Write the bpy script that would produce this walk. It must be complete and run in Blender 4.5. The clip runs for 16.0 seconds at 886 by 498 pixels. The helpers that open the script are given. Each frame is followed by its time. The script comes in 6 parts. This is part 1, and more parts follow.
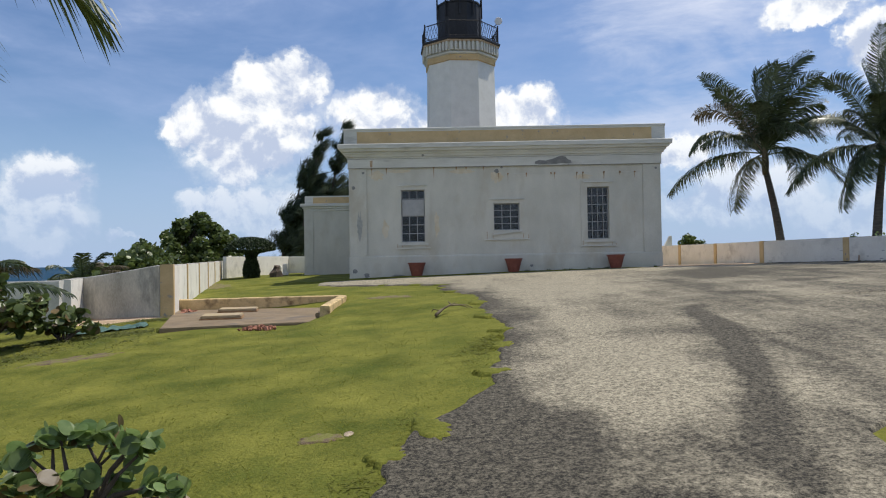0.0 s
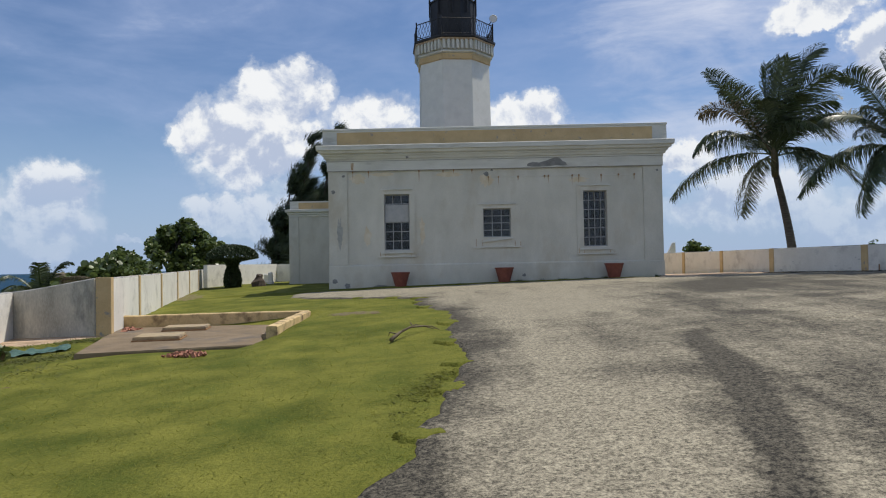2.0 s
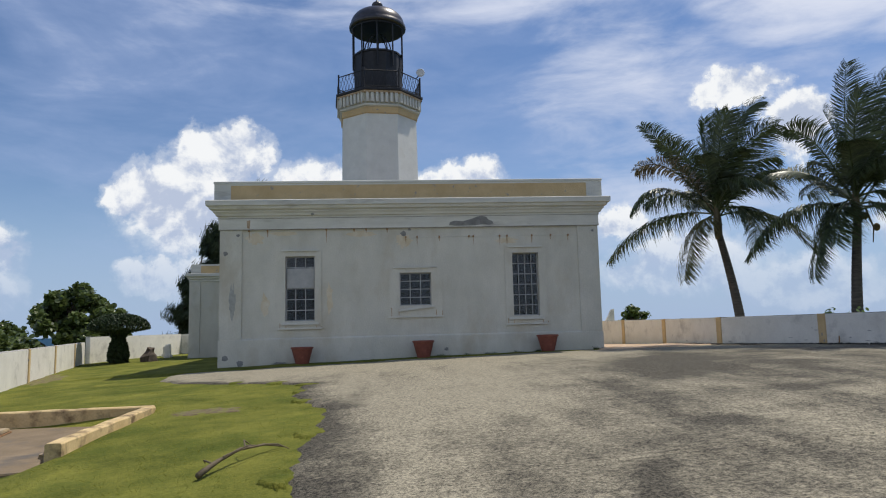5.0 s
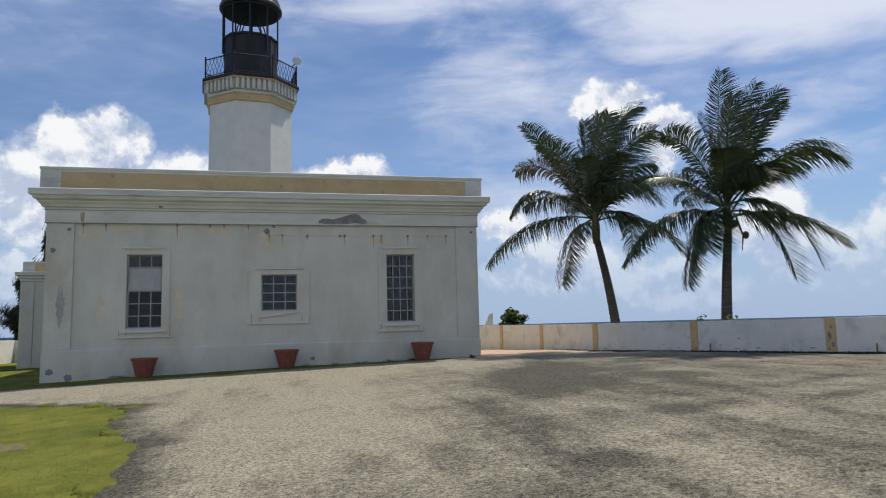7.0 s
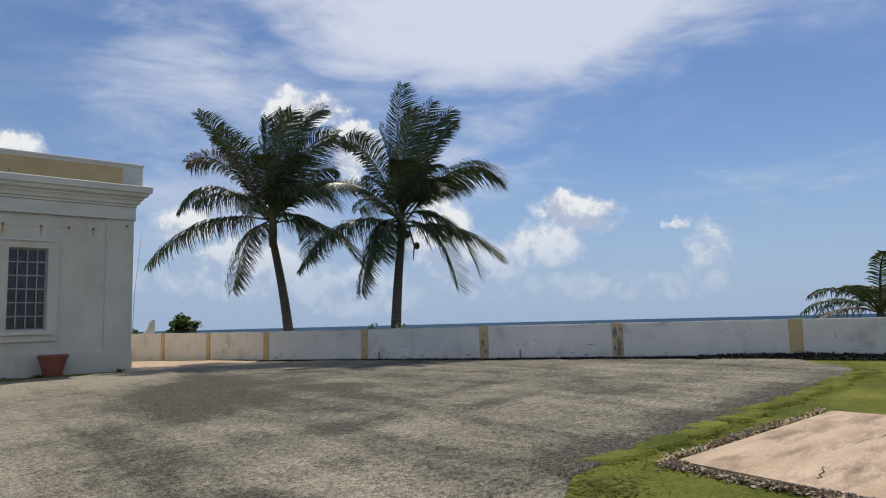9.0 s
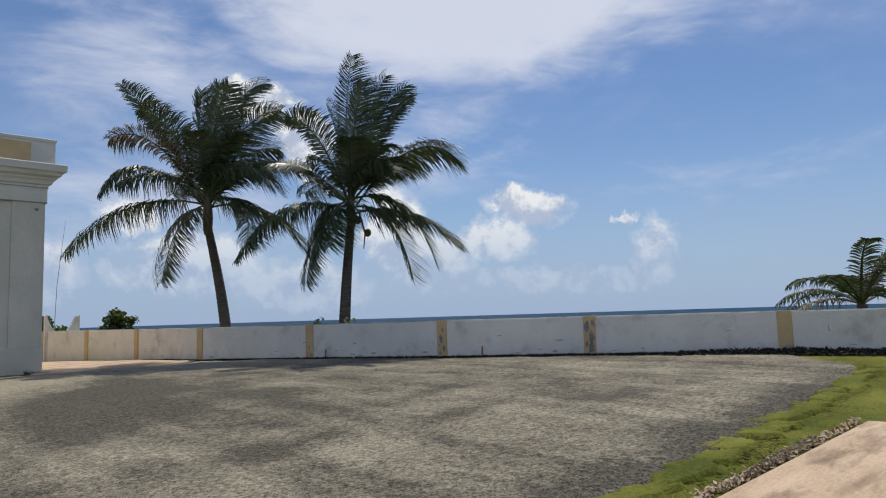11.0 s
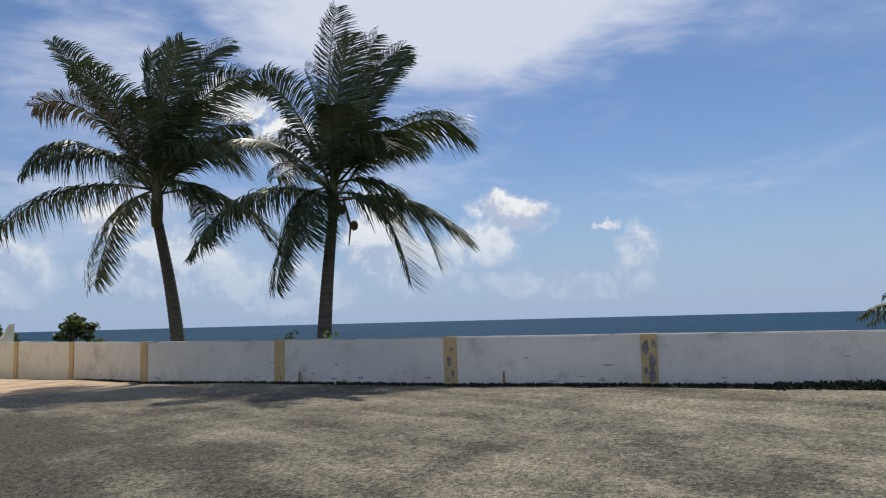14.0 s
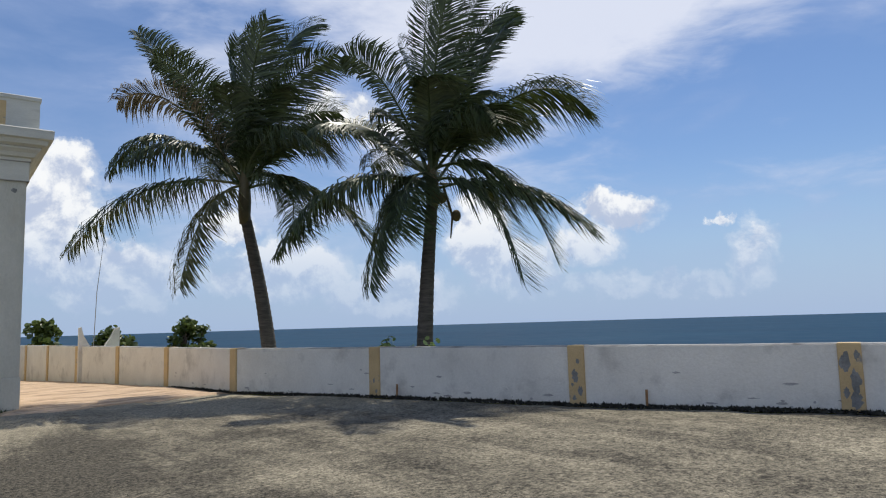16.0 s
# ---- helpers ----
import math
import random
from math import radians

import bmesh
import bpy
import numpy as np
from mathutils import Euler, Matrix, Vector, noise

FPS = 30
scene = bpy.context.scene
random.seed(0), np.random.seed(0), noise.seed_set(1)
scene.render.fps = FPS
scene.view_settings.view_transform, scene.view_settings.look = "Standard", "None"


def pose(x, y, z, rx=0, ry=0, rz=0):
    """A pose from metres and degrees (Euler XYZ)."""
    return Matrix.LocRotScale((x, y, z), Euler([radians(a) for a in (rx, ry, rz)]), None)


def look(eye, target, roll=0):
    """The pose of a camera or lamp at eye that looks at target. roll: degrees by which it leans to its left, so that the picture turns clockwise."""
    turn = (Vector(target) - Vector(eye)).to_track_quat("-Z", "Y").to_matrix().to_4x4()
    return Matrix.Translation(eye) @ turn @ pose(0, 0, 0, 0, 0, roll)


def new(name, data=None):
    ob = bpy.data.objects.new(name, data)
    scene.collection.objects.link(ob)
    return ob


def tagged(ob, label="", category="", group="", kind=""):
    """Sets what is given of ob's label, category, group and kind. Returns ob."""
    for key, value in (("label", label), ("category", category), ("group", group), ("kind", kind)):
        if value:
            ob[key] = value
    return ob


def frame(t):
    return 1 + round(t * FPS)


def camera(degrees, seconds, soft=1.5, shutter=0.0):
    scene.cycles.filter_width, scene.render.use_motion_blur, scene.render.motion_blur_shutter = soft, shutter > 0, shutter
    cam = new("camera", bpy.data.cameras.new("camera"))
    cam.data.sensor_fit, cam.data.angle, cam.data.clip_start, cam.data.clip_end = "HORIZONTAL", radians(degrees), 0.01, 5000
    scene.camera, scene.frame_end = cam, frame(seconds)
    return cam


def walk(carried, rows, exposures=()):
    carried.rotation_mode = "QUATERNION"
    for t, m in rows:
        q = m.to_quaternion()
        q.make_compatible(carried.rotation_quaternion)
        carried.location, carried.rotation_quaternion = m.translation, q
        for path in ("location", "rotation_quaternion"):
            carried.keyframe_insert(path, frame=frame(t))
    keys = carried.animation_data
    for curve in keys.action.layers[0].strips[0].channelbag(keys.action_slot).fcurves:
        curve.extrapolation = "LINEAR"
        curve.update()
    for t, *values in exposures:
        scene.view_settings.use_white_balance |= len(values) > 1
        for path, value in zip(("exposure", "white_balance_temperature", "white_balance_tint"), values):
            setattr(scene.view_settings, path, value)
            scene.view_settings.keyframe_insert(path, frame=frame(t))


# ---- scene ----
EXPOSURE = [(0.0, 0.02), (1.5, -0.05), (2.5, -0.22), (3.0, -0.22), (5.5, -0.1), (6.5, -0.08), (7.5, -0.16), (10.0, -0.27), (12.5, -0.24), (14.5, -0.2), (16.0, -0.08)]
cam = camera(66.5, 16.0, soft=1.1)
ROWS = [
    (0, (0.511, -0.316, 1.329), (0.496, 1.684, 1.356), -0.97),
    (0.5, (0.662, 0.182, 1.349), (0.645, 2.182, 1.383), -0.97),
    (1, (0.858, 0.653, 1.408), (0.840, 2.653, 1.446), -1.10),
    (1.5, (1.038, 1.110, 1.438), (1.010, 3.109, 1.473), -0.97),
    (2, (1.229, 1.508, 1.446), (1.199, 3.508, 1.490), -1.05),
    (2.5, (1.391, 1.901, 1.483), (1.361, 3.895, 1.637), -1.11),
    (3, (1.523, 2.466, 1.511), (1.490, 4.452, 1.748), -1.21),
    (5.5, (2.366, 5.030, 1.791), (2.592, 7.005, 2.014), -1.42),
    (6, (2.468, 5.349, 1.867), (2.768, 7.314, 2.089), -1.38),
    (6.5, (2.590, 5.742, 1.920), (2.934, 7.700, 2.140), -1.36),
    (7, (2.836, 6.125, 1.905), (3.314, 8.055, 2.125), -1.48),
    (7.5, (3.087, 6.417, 1.890), (3.781, 8.280, 2.109), -1.51),
    (8, (3.306, 6.660, 1.919), (4.291, 8.388, 2.132), -1.58),
    (8.5, (3.464, 6.814, 1.943), (4.670, 8.396, 2.153), -1.54),
    (9, (3.622, 6.977, 1.955), (4.905, 8.496, 2.169), -1.44),
    (9.5, (3.760, 7.210, 1.958), (5.098, 8.684, 2.163), -1.40),
    (10, (4.006, 7.508, 1.942), (5.363, 8.963, 2.140), -1.50),
    (12.5, (5.732, 9.644, 2.017), (7.165, 11.027, 2.208), -1.55),
    (13, (6.081, 10.148, 2.043), (7.520, 11.524, 2.234), -1.35),
    (13.5, (6.445, 10.567, 2.086), (7.873, 11.953, 2.286), -1.25),
    (14, (6.711, 10.997, 2.132), (8.133, 12.389, 2.338), -1.45),
    (14.5, (7.024, 11.376, 2.141), (8.425, 12.789, 2.346), -1.57),
    (15, (7.331, 11.805, 2.147), (8.710, 13.238, 2.360), -1.57),
    (15.5, (7.706, 12.153, 2.169), (8.978, 13.683, 2.379), -1.62),
    (16, (7.937, 12.568, 2.197), (9.131, 14.158, 2.413), -1.65),
]
walk(cam, [(t, look(eye, target, roll)) for t, eye, target, roll in ROWS], exposures=EXPOSURE)

# ---- light ----
SUN_EL, SUN_AZ = radians(63), radians(58)   # azimuth from +y towards +x


def sky_world():
    w = bpy.data.worlds.new("sky")
    scene.world = w
    w.use_nodes = True
    n, l = w.node_tree.nodes, w.node_tree.links
    n.clear()

    def m(op, a, b=None, c=None, clamp=False):
        k = n.new("ShaderNodeMath")
        k.operation, k.use_clamp = op, clamp
        for i, v in enumerate((a, b, c)):
            if v is None:
                continue
            if isinstance(v, (int, float)):
                k.inputs[i].default_value = v
            else:
                l.new(v, k.inputs[i])
        return k.outputs[0]

    def ss(v, lo, hi):
        k = n.new("ShaderNodeMapRange")
        k.interpolation_type = "SMOOTHSTEP"
        l.new(v, k.inputs["Value"])
        k.inputs["From Min"].default_value, k.inputs["From Max"].default_value = lo, hi
        return k.outputs["Result"]

    def mix(f, a, b):
        k = n.new("ShaderNodeMix")
        k.data_type = "RGBA"
        for key, v in ((0, f), (6, a), (7, b)):
            if isinstance(v, (int, float)):
                k.inputs[key].default_value = v
            elif isinstance(v, tuple):
                k.inputs[key].default_value = (*v, 1)
            else:
                l.new(v, k.inputs[key])
        return k.outputs[2]

    def noise_at(vec, scale, detail, rough, lac=2.0, dist=0.0):
        k = n.new("ShaderNodeTexNoise")
        l.new(vec, k.inputs["Vector"])
        k.inputs["Scale"].default_value, k.inputs["Detail"].default_value = scale, detail
        k.inputs["Roughness"].default_value, k.inputs["Distortion"].default_value = rough, dist
        return k.outputs["Fac"]

    sky = n.new("ShaderNodeTexSky")
    sky.sky_type, sky.sun_disc = "NISHITA", False
    sky.sun_elevation, sky.sun_rotation = SUN_EL, SUN_AZ
    sky.air_density, sky.dust_density, sky.ozone_density = 1.15, 0.15, 4.5
    tc = n.new("ShaderNodeTexCoord")
    vec = tc.outputs["Generated"]
    sp = n.new("ShaderNodeSeparateXYZ")
    l.new(vec, sp.inputs[0])
    az = m("MULTIPLY", m("ARCTAN2", sp.outputs[0], sp.outputs[1]), 57.2958)
    el = m("MULTIPLY", m("ARCSINE", sp.outputs[2]), 57.2958)
    # cumulus heaps: azimuth, elevation, half width, half height, weight (degrees)
    heaps = CUMULUS
    total = None

    def warped(base, offset, wide, tight):
        k = n.new("ShaderNodeVectorMath")
        k.operation = "ADD"
        l.new(vec, k.inputs[0])
        k.inputs[1].default_value = (offset, offset * 0.7, offset * 1.3)
        a1, a2 = noise_at(k.outputs[0], 7.0, 2.0, 0.5), noise_at(k.outputs[0], 24.0, 6.0, 0.62)
        return m("ADD", base, m("ADD", m("MULTIPLY", m("SUBTRACT", a1, 0.5), wide), m("MULTIPLY", m("SUBTRACT", a2, 0.5), tight)))

    waz, wel = warped(az, 3.1, 3.0, 4.5), warped(el, 7.7, 2.0, 4.0)
    above = None
    for a, e, sa, se, k in heaps:
        dx = m("DIVIDE", m("SUBTRACT", waz, a), sa)
        dy = m("DIVIDE", m("SUBTRACT", wel, e), se)
        xx = m("MULTIPLY", dx, dx)
        r = m("ADD", xx, m("MULTIPLY", dy, dy))
        b = m("MULTIPLY", m("SUBTRACT", 1.0, m("MULTIPLY", r, 0.5), clamp=True), k)
        total = b if total is None else m("MAXIMUM", total, b)
        dy2 = m("ADD", dy, 1.1 / se)
        r2 = m("ADD", xx, m("MULTIPLY", dy2, dy2))
        b2 = m("MULTIPLY", m("SUBTRACT", 1.0, m("MULTIPLY", r2, 0.5), clamp=True), k)
        above = b2 if above is None else m("MAXIMUM", above, b2)
    billow = noise_at(vec, 13.0, 10.0, 0.60, dist=0.2)
    big = noise_at(vec, 5.5, 3.0, 0.5)
    # unseen fair-weather heaps added behind the walker to brighten and warm the front
    rear = m("SUBTRACT", m("MULTIPLY", sp.outputs[0], -0.39), m("MULTIPLY", sp.outputs[1], 0.92))
    total = m("MAXIMUM", total, m("MULTIPLY", m("MULTIPLY", ss(rear, 0.0, 0.35), ss(el, 62.0, 30.0)), 0.44))
    dens = m("ADD", total, m("ADD", m("MULTIPLY", m("SUBTRACT", billow, 0.5), 1.5), m("MULTIPLY", m("SUBTRACT", big, 0.5), 0.6)))
    low = ss(el, 0.5, 9.0)
    cum = m("MULTIPLY", m("MULTIPLY", ss(dens, 0.34, 0.72), ss(total, 0.02, 0.30)), m("ADD", 0.45, m("MULTIPLY", low, 0.55)))
    # thin skirts of cloud round the heaps
    cum = m("MAXIMUM", cum, m("MULTIPLY", m("MULTIPLY", ss(dens, 0.02, 0.55), ss(total, 0.0, 0.4)), 0.38))
    # relief of the heaps: the same billows seen a little towards the sun
    shift = n.new("ShaderNodeVectorMath")
    shift.operation = "ADD"
    l.new(vec, shift.inputs[0])
    shift.inputs[1].default_value = (0.006, 0.0, 0.022)
    billow2 = noise_at(shift.outputs[0], 13.0, 10.0, 0.60, dist=0.2)
    lit = ss(m("ADD", m("SUBTRACT", billow, billow2), m("MULTIPLY", m("SUBTRACT", 0.85, above), 0.07)), -0.09, 0.09)
    # thin high cloud
    flat = n.new("ShaderNodeMapping")
    flat.inputs["Scale"].default_value = (1.0, 1.3, 3.4)
    flat.inputs["Rotation"].default_value = (0.35, 0.25, 0.5)
    l.new(vec, flat.inputs["Vector"])
    veil = noise_at(flat.outputs[0], 2.3, 7.0, 0.55, dist=0.6)
    veil2 = noise_at(flat.outputs[0], 6.5, 6.0, 0.6, dist=0.4)
    veil_f = m("MULTIPLY", ss(m("ADD", m("MULTIPLY", veil, 0.7), m("MULTIPLY", veil2, 0.3)), 0.38, 0.68), ss(el, -1.0, 9.0))
    sheet = None
    for a, e, sa, se, k in VEIL:
        dx = m("DIVIDE", m("SUBTRACT", az, a), sa)
        dy = m("DIVIDE", m("SUBTRACT", el, e), se)
        r = m("ADD", m("MULTIPLY", dx, dx), m("MULTIPLY", dy, dy))
        b = m("MULTIPLY", m("SUBTRACT", 1.0, m("MULTIPLY", r, 0.5), clamp=True), k)
        sheet = b if sheet is None else m("MAXIMUM", sheet, b)
    sheet_f = ss(m("ADD", m("ADD", sheet, 0.06), m("ADD", m("MULTIPLY", m("SUBTRACT", veil, 0.5), 2.0), m("MULTIPLY", m("SUBTRACT", veil2, 0.5), 1.2))), 0.2, 1.25)
    haze = ss(el, 14.0, -1.5)
    deep = n.new("ShaderNodeVectorMath")
    deep.operation = "MULTIPLY"
    l.new(sky.outputs[0], deep.inputs[0])
    deep.inputs[1].default_value = (1.0, 1.05, 1.20)
    col = mix(m("MULTIPLY", veil_f, 0.55), deep.outputs[0], VEIL_COL)
    col = mix(m("MULTIPLY", sheet_f, 0.9), col, SHEET_COL)
    col = mix(m("MULTIPLY", haze, 0.9), col, HAZE_COL)
    heap_col = mix(m("MULTIPLY", ss(el, 11.0, 1.0), 0.5), mix(lit, HEAP_SHADE, HEAP_LIT), HAZE_COL)
    col = mix(cum, col, heap_col)
    bg = n.new("ShaderNodeBackground")
    l.new(col, bg.inputs["Color"])
    bg.inputs["Strength"].default_value = SKY
    out = n.new("ShaderNodeOutputWorld")
    l.new(bg.outputs[0], out.inputs[0])


SKY, SUN = 0.084, 4.2
CUMULUS = [(-14, 14, 3.7, 2.4, 1.20), (-16.3, 10, 4.8, 3.6, 1.10), (-20.8, 10.9, 1.9, 2.2, 1.00), (-5.9, 12, 4.4, 2, 1.10), (7, 11.6, 3, 2, 1.15), (1, 10.6, 5.5, 2.2, 1.00), (-31, 4.4, 3.5, 3, 1.10), (-17.9, 8.6, 1.6, 0.64, 1.00),
           (-18.8, 4.3, 2.2, 1.3, 0.95), (-14.8, 3.9, 3.3, 2.2, 0.95), (-25.8, 2.4, 1, 0.42, 0.90), (19.5, 8.5, 2, 1.2, 0.95), (21, 3.6, 3.5, 1.3, 1.05), (28.7, 17.9, 2.9, 1.5, 1.25), (32.5, 14.3, 2, 2.2, 1.20),
           (6.3, 9.6, 3.7, 2.5, 1.15), (5.5, 6, 3.1, 2.8, 1.10), (10.8, 4.2, 4.4, 2.5, 1.05), (24, 4.6, 5, 2.3, 0.95), (32.3, 2.8, 4.4, 1.9, 1.00), (40.1, 6.4, 2.9, 3.4, 1.05), (43.9, 4.8, 3.1, 2.5, 1.00),
           (51.6, 8.5, 3.3, 1.3, 1.05), (49.6, 9.3, 2, 1.2, 1.05), (49, 6.2, 3.3, 1.7, 0.90), (59.1, 7.6, 0.75, 0.42, 0.80), (61.5, 4.9, 2, 2.2, 0.82), (53, 2.6, 7.7, 0.99, 0.70)]
VEIL = [(46, 25.5, 18, 5.5, 1.5), (57, 22, 8, 4.0, 0.8), (5, 29, 26, 4, 0.6), (20, 20, 8, 6, 0.6), (66, 12, 12, 3.5, 0.5), (44, 13, 10, 5, 0.6), (20, 8, 12, 5, 0.5)]
VEIL_COL, SHEET_COL, HAZE_COL = (4.7, 6.0, 9.2), (9.6, 10.1, 11.6), (4.5, 6.2, 9.2)
HEAP_SHADE, HEAP_LIT = (6.3, 7.2, 9.2), (11.8, 12.0, 12.2)
sky_world()
sun = new("sun", bpy.data.lights.new("sun", "SUN"))
sun.data.energy, sun.data.angle, sun.data.color = SUN, radians(0.5), (1.0, 0.94, 0.83)
sun_dir = Vector((math.sin(SUN_AZ) * math.cos(SUN_EL), math.cos(SUN_AZ) * math.cos(SUN_EL), math.sin(SUN_EL)))
sun.matrix_world = look(sun_dir * 60, (0, 0, 0))

# ---- materials ----
def material(name, dark, light, scale=3.0, rough=0.8, metal=0.0, bump=0.3, fine=60.0, stain=None, stain_scale=0.8, stain_at=(0.55, 0.7),
             vary=0.0, stretch=(1, 1, 1), bump_scale=None, transmit=0.0):
    """Two-scale noise between two colours, a stain colour over it, fine relief, and a shift from object to object."""
    mt = bpy.data.materials.new(name)
    mt.use_nodes = True
    n, l = mt.node_tree.nodes, mt.node_tree.links
    b = n["Principled BSDF"]
    tc = n.new("ShaderNodeTexCoord")
    mp = n.new("ShaderNodeMapping")
    mp.inputs["Scale"].default_value = stretch
    l.new(tc.outputs["Object"], mp.inputs[0])

    def noise_tex(s, d=6.0, r=0.6):
        k = n.new("ShaderNodeTexNoise")
        l.new(mp.outputs[0], k.inputs["Vector"])
        k.inputs["Scale"].default_value, k.inputs["Detail"].default_value, k.inputs["Roughness"].default_value = s, d, r
        return k.outputs["Fac"]

    def mixed(f, a, c):
        k = n.new("ShaderNodeMix")
        k.data_type = "RGBA"
        l.new(f, k.inputs[0])
        for key, v in ((6, a), (7, c)):
            if isinstance(v, tuple):
                k.inputs[key].default_value = (*v, 1)
            else:
                l.new(v, k.inputs[key])
        return k.outputs[2]

    def step(v, lo, hi):
        k = n.new("ShaderNodeMapRange")
        l.new(v, k.inputs["Value"])
        k.inputs["From Min"].default_value, k.inputs["From Max"].default_value = lo, hi
        return k.outputs["Result"]

    def math_node(op, a, c):
        k = n.new("ShaderNodeMath")
        k.operation = op
        for i, v in enumerate((a, c)):
            if isinstance(v, (int, float)):
                k.inputs[i].default_value = v
            else:
                l.new(v, k.inputs[i])
        return k.outputs[0]

    big, small = noise_tex(scale), noise_tex(fine, 5.0)
    both = math_node("ADD", math_node("MULTIPLY", big, 0.65), math_node("MULTIPLY", small, 0.35))
    col = mixed(step(both, 0.36, 0.64), dark, light)
    if stain:
        col = mixed(step(noise_tex(stain_scale, 8.0, 0.65), *stain_at), col, stain)
    if vary:
        info = n.new("ShaderNodeObjectInfo")
        hsv = n.new("ShaderNodeHueSaturation")
        l.new(col, hsv.inputs["Color"])
        l.new(math_node("ADD", math_node("MULTIPLY", info.outputs["Random"], 2 * vary), 1.0 - vary), hsv.inputs["Value"])
        col = hsv.outputs[0]
    l.new(col, b.inputs["Base Color"])
    l.new(math_node("ADD", math_node("MULTIPLY", small, 0.2), rough - 0.1), b.inputs["Roughness"])
    b.inputs["Metallic"].default_value = metal
    b.inputs["Transmission Weight"].default_value = transmit
    if bump:
        bm_node = n.new("ShaderNodeBump")
        bm_node.inputs["Strength"].default_value, bm_node.inputs["Distance"].default_value = bump, 0.02
        l.new(noise_tex(bump_scale or fine, 5.0), bm_node.inputs["Height"])
        l.new(bm_node.outputs[0], b.inputs["Normal"])
    return mt


def leafy(name, dark, light, scale=4.0, rough=0.5, through_light=0.25, spread=(0.6, 1.45)):
    """Foliage: colour changes from leaf to leaf; some light passes through."""
    mt = material(name, dark, light, scale, rough, bump=0.0, fine=14.0)
    n, l = mt.node_tree.nodes, mt.node_tree.links
    b = n["Principled BSDF"]
    geo = n.new("ShaderNodeNewGeometry")
    hsv = n.new("ShaderNodeHueSaturation")
    mr = n.new("ShaderNodeMapRange")
    l.new(geo.outputs["Random Per Island"], mr.inputs["Value"])
    mr.inputs["To Min"].default_value, mr.inputs["To Max"].default_value = spread
    src = b.inputs["Base Color"].links[0].from_socket
    l.new(src, hsv.inputs["Color"])
    l.new(mr.outputs[0], hsv.inputs["Value"])
    l.new(hsv.outputs[0], b.inputs["Base Color"])
    tr = n.new("ShaderNodeBsdfTranslucent")
    l.new(hsv.outputs[0], tr.inputs["Color"])
    mx = n.new("ShaderNodeMixShader")
    mx.inputs[0].default_value = through_light
    l.new(b.outputs[0], mx.inputs[1])
    l.new(tr.outputs[0], mx.inputs[2])
    l.new(mx.outputs[0], n["Material Output"].inputs[0])
    return mt


WHITE = material("white_limewash", (0.505, 0.495, 0.425), (0.645, 0.625, 0.545), 1.2, 0.85, bump=0.45, fine=32, stain=(0.47, 0.42, 0.32), stain_scale=0.9, stain_at=(0.51, 0.78), stretch=(1, 1, 0.55))
TOWERW = material("tower_whitewash", (0.64, 0.635, 0.585), (0.78, 0.775, 0.72), 1.4, 0.85, bump=0.35, fine=30, stain=(0.52, 0.49, 0.41), stain_scale=0.7, stain_at=(0.56, 0.80))
TRIM = material("trim_limewash", (0.53, 0.525, 0.475), (0.70, 0.695, 0.635), 1.6, 0.85, bump=0.3, fine=40, stain=(0.33, 0.31, 0.27), stain_scale=1.1, stain_at=(0.58, 0.78), stretch=(0.5, 1, 2.5))
YELLOW = material("ochre_limewash", (0.50, 0.355, 0.18), (0.65, 0.485, 0.26), 1.6, 0.85, bump=0.3, fine=40, stain=(0.30, 0.28, 0.25), stain_scale=4.5, stain_at=(0.60, 0.67))
WALLW = material("yard_wall_paint", (0.67, 0.645, 0.59), (0.81, 0.785, 0.725), 1.1, 0.85, bump=0.35, fine=26, stain=(0.42, 0.40, 0.365), stain_scale=1.6, stain_at=(0.53, 0.78))
DIRTY = material("weathered_render", (0.34, 0.315, 0.26), (0.64, 0.60, 0.51), 1.3, 0.9, bump=0.4, fine=30, stain=(0.16, 0.155, 0.15), stain_scale=1.5, stain_at=(0.52, 0.72), stretch=(1, 1, 0.45))
PATCH = material("bare_cement", (0.16, 0.16, 0.155), (0.30, 0.30, 0.29), 6, 0.95, bump=0.7, fine=40)
RUST = material("rust_stain", (0.20, 0.09, 0.035), (0.42, 0.27, 0.14), 8, 0.9, bump=0.2)
IRON = material("black_painted_iron", (0.006, 0.006, 0.008), (0.016, 0.016, 0.018), 5, 0.6, bump=0.15, stain=(0.04, 0.018, 0.010), stain_scale=3, stain_at=(0.68, 0.8))
DOME = material("dome_metal", (0.05, 0.045, 0.045), (0.11, 0.10, 0.10), 5, 0.35, 0.6, bump=0.1)
BARS = material("grey_window_bars", (0.27, 0.275, 0.28), (0.41, 0.415, 0.41), 9, 0.5, bump=0.1, stain=(0.16, 0.09, 0.05), stain_scale=6, stain_at=(0.6, 0.75))
BOARD = material("grey_plywood_board", (0.33, 0.34, 0.34), (0.46, 0.46, 0.45), 5, 0.8, bump=0.2)
GLASS = material("window_glass", (0.22, 0.26, 0.29), (0.32, 0.36, 0.38), 3, 0.12, bump=0.0, transmit=1.0)
# near-black colour stands for the lack of light indoors
DARK = material("painted_room_dark", (0.02, 0.02, 0.02), (0.04, 0.04, 0.04), 3, 0.9)
TERRA = material("terracotta", (0.17, 0.050, 0.034), (0.27, 0.085, 0.055), 6, 0.7, bump=0.2, stain=(0.40, 0.26, 0.20), stain_scale=6, stain_at=(0.64, 0.8))
SOIL = material("soil", (0.05, 0.035, 0.025), (0.12, 0.09, 0.06), 12, 0.95, bump=0.8)
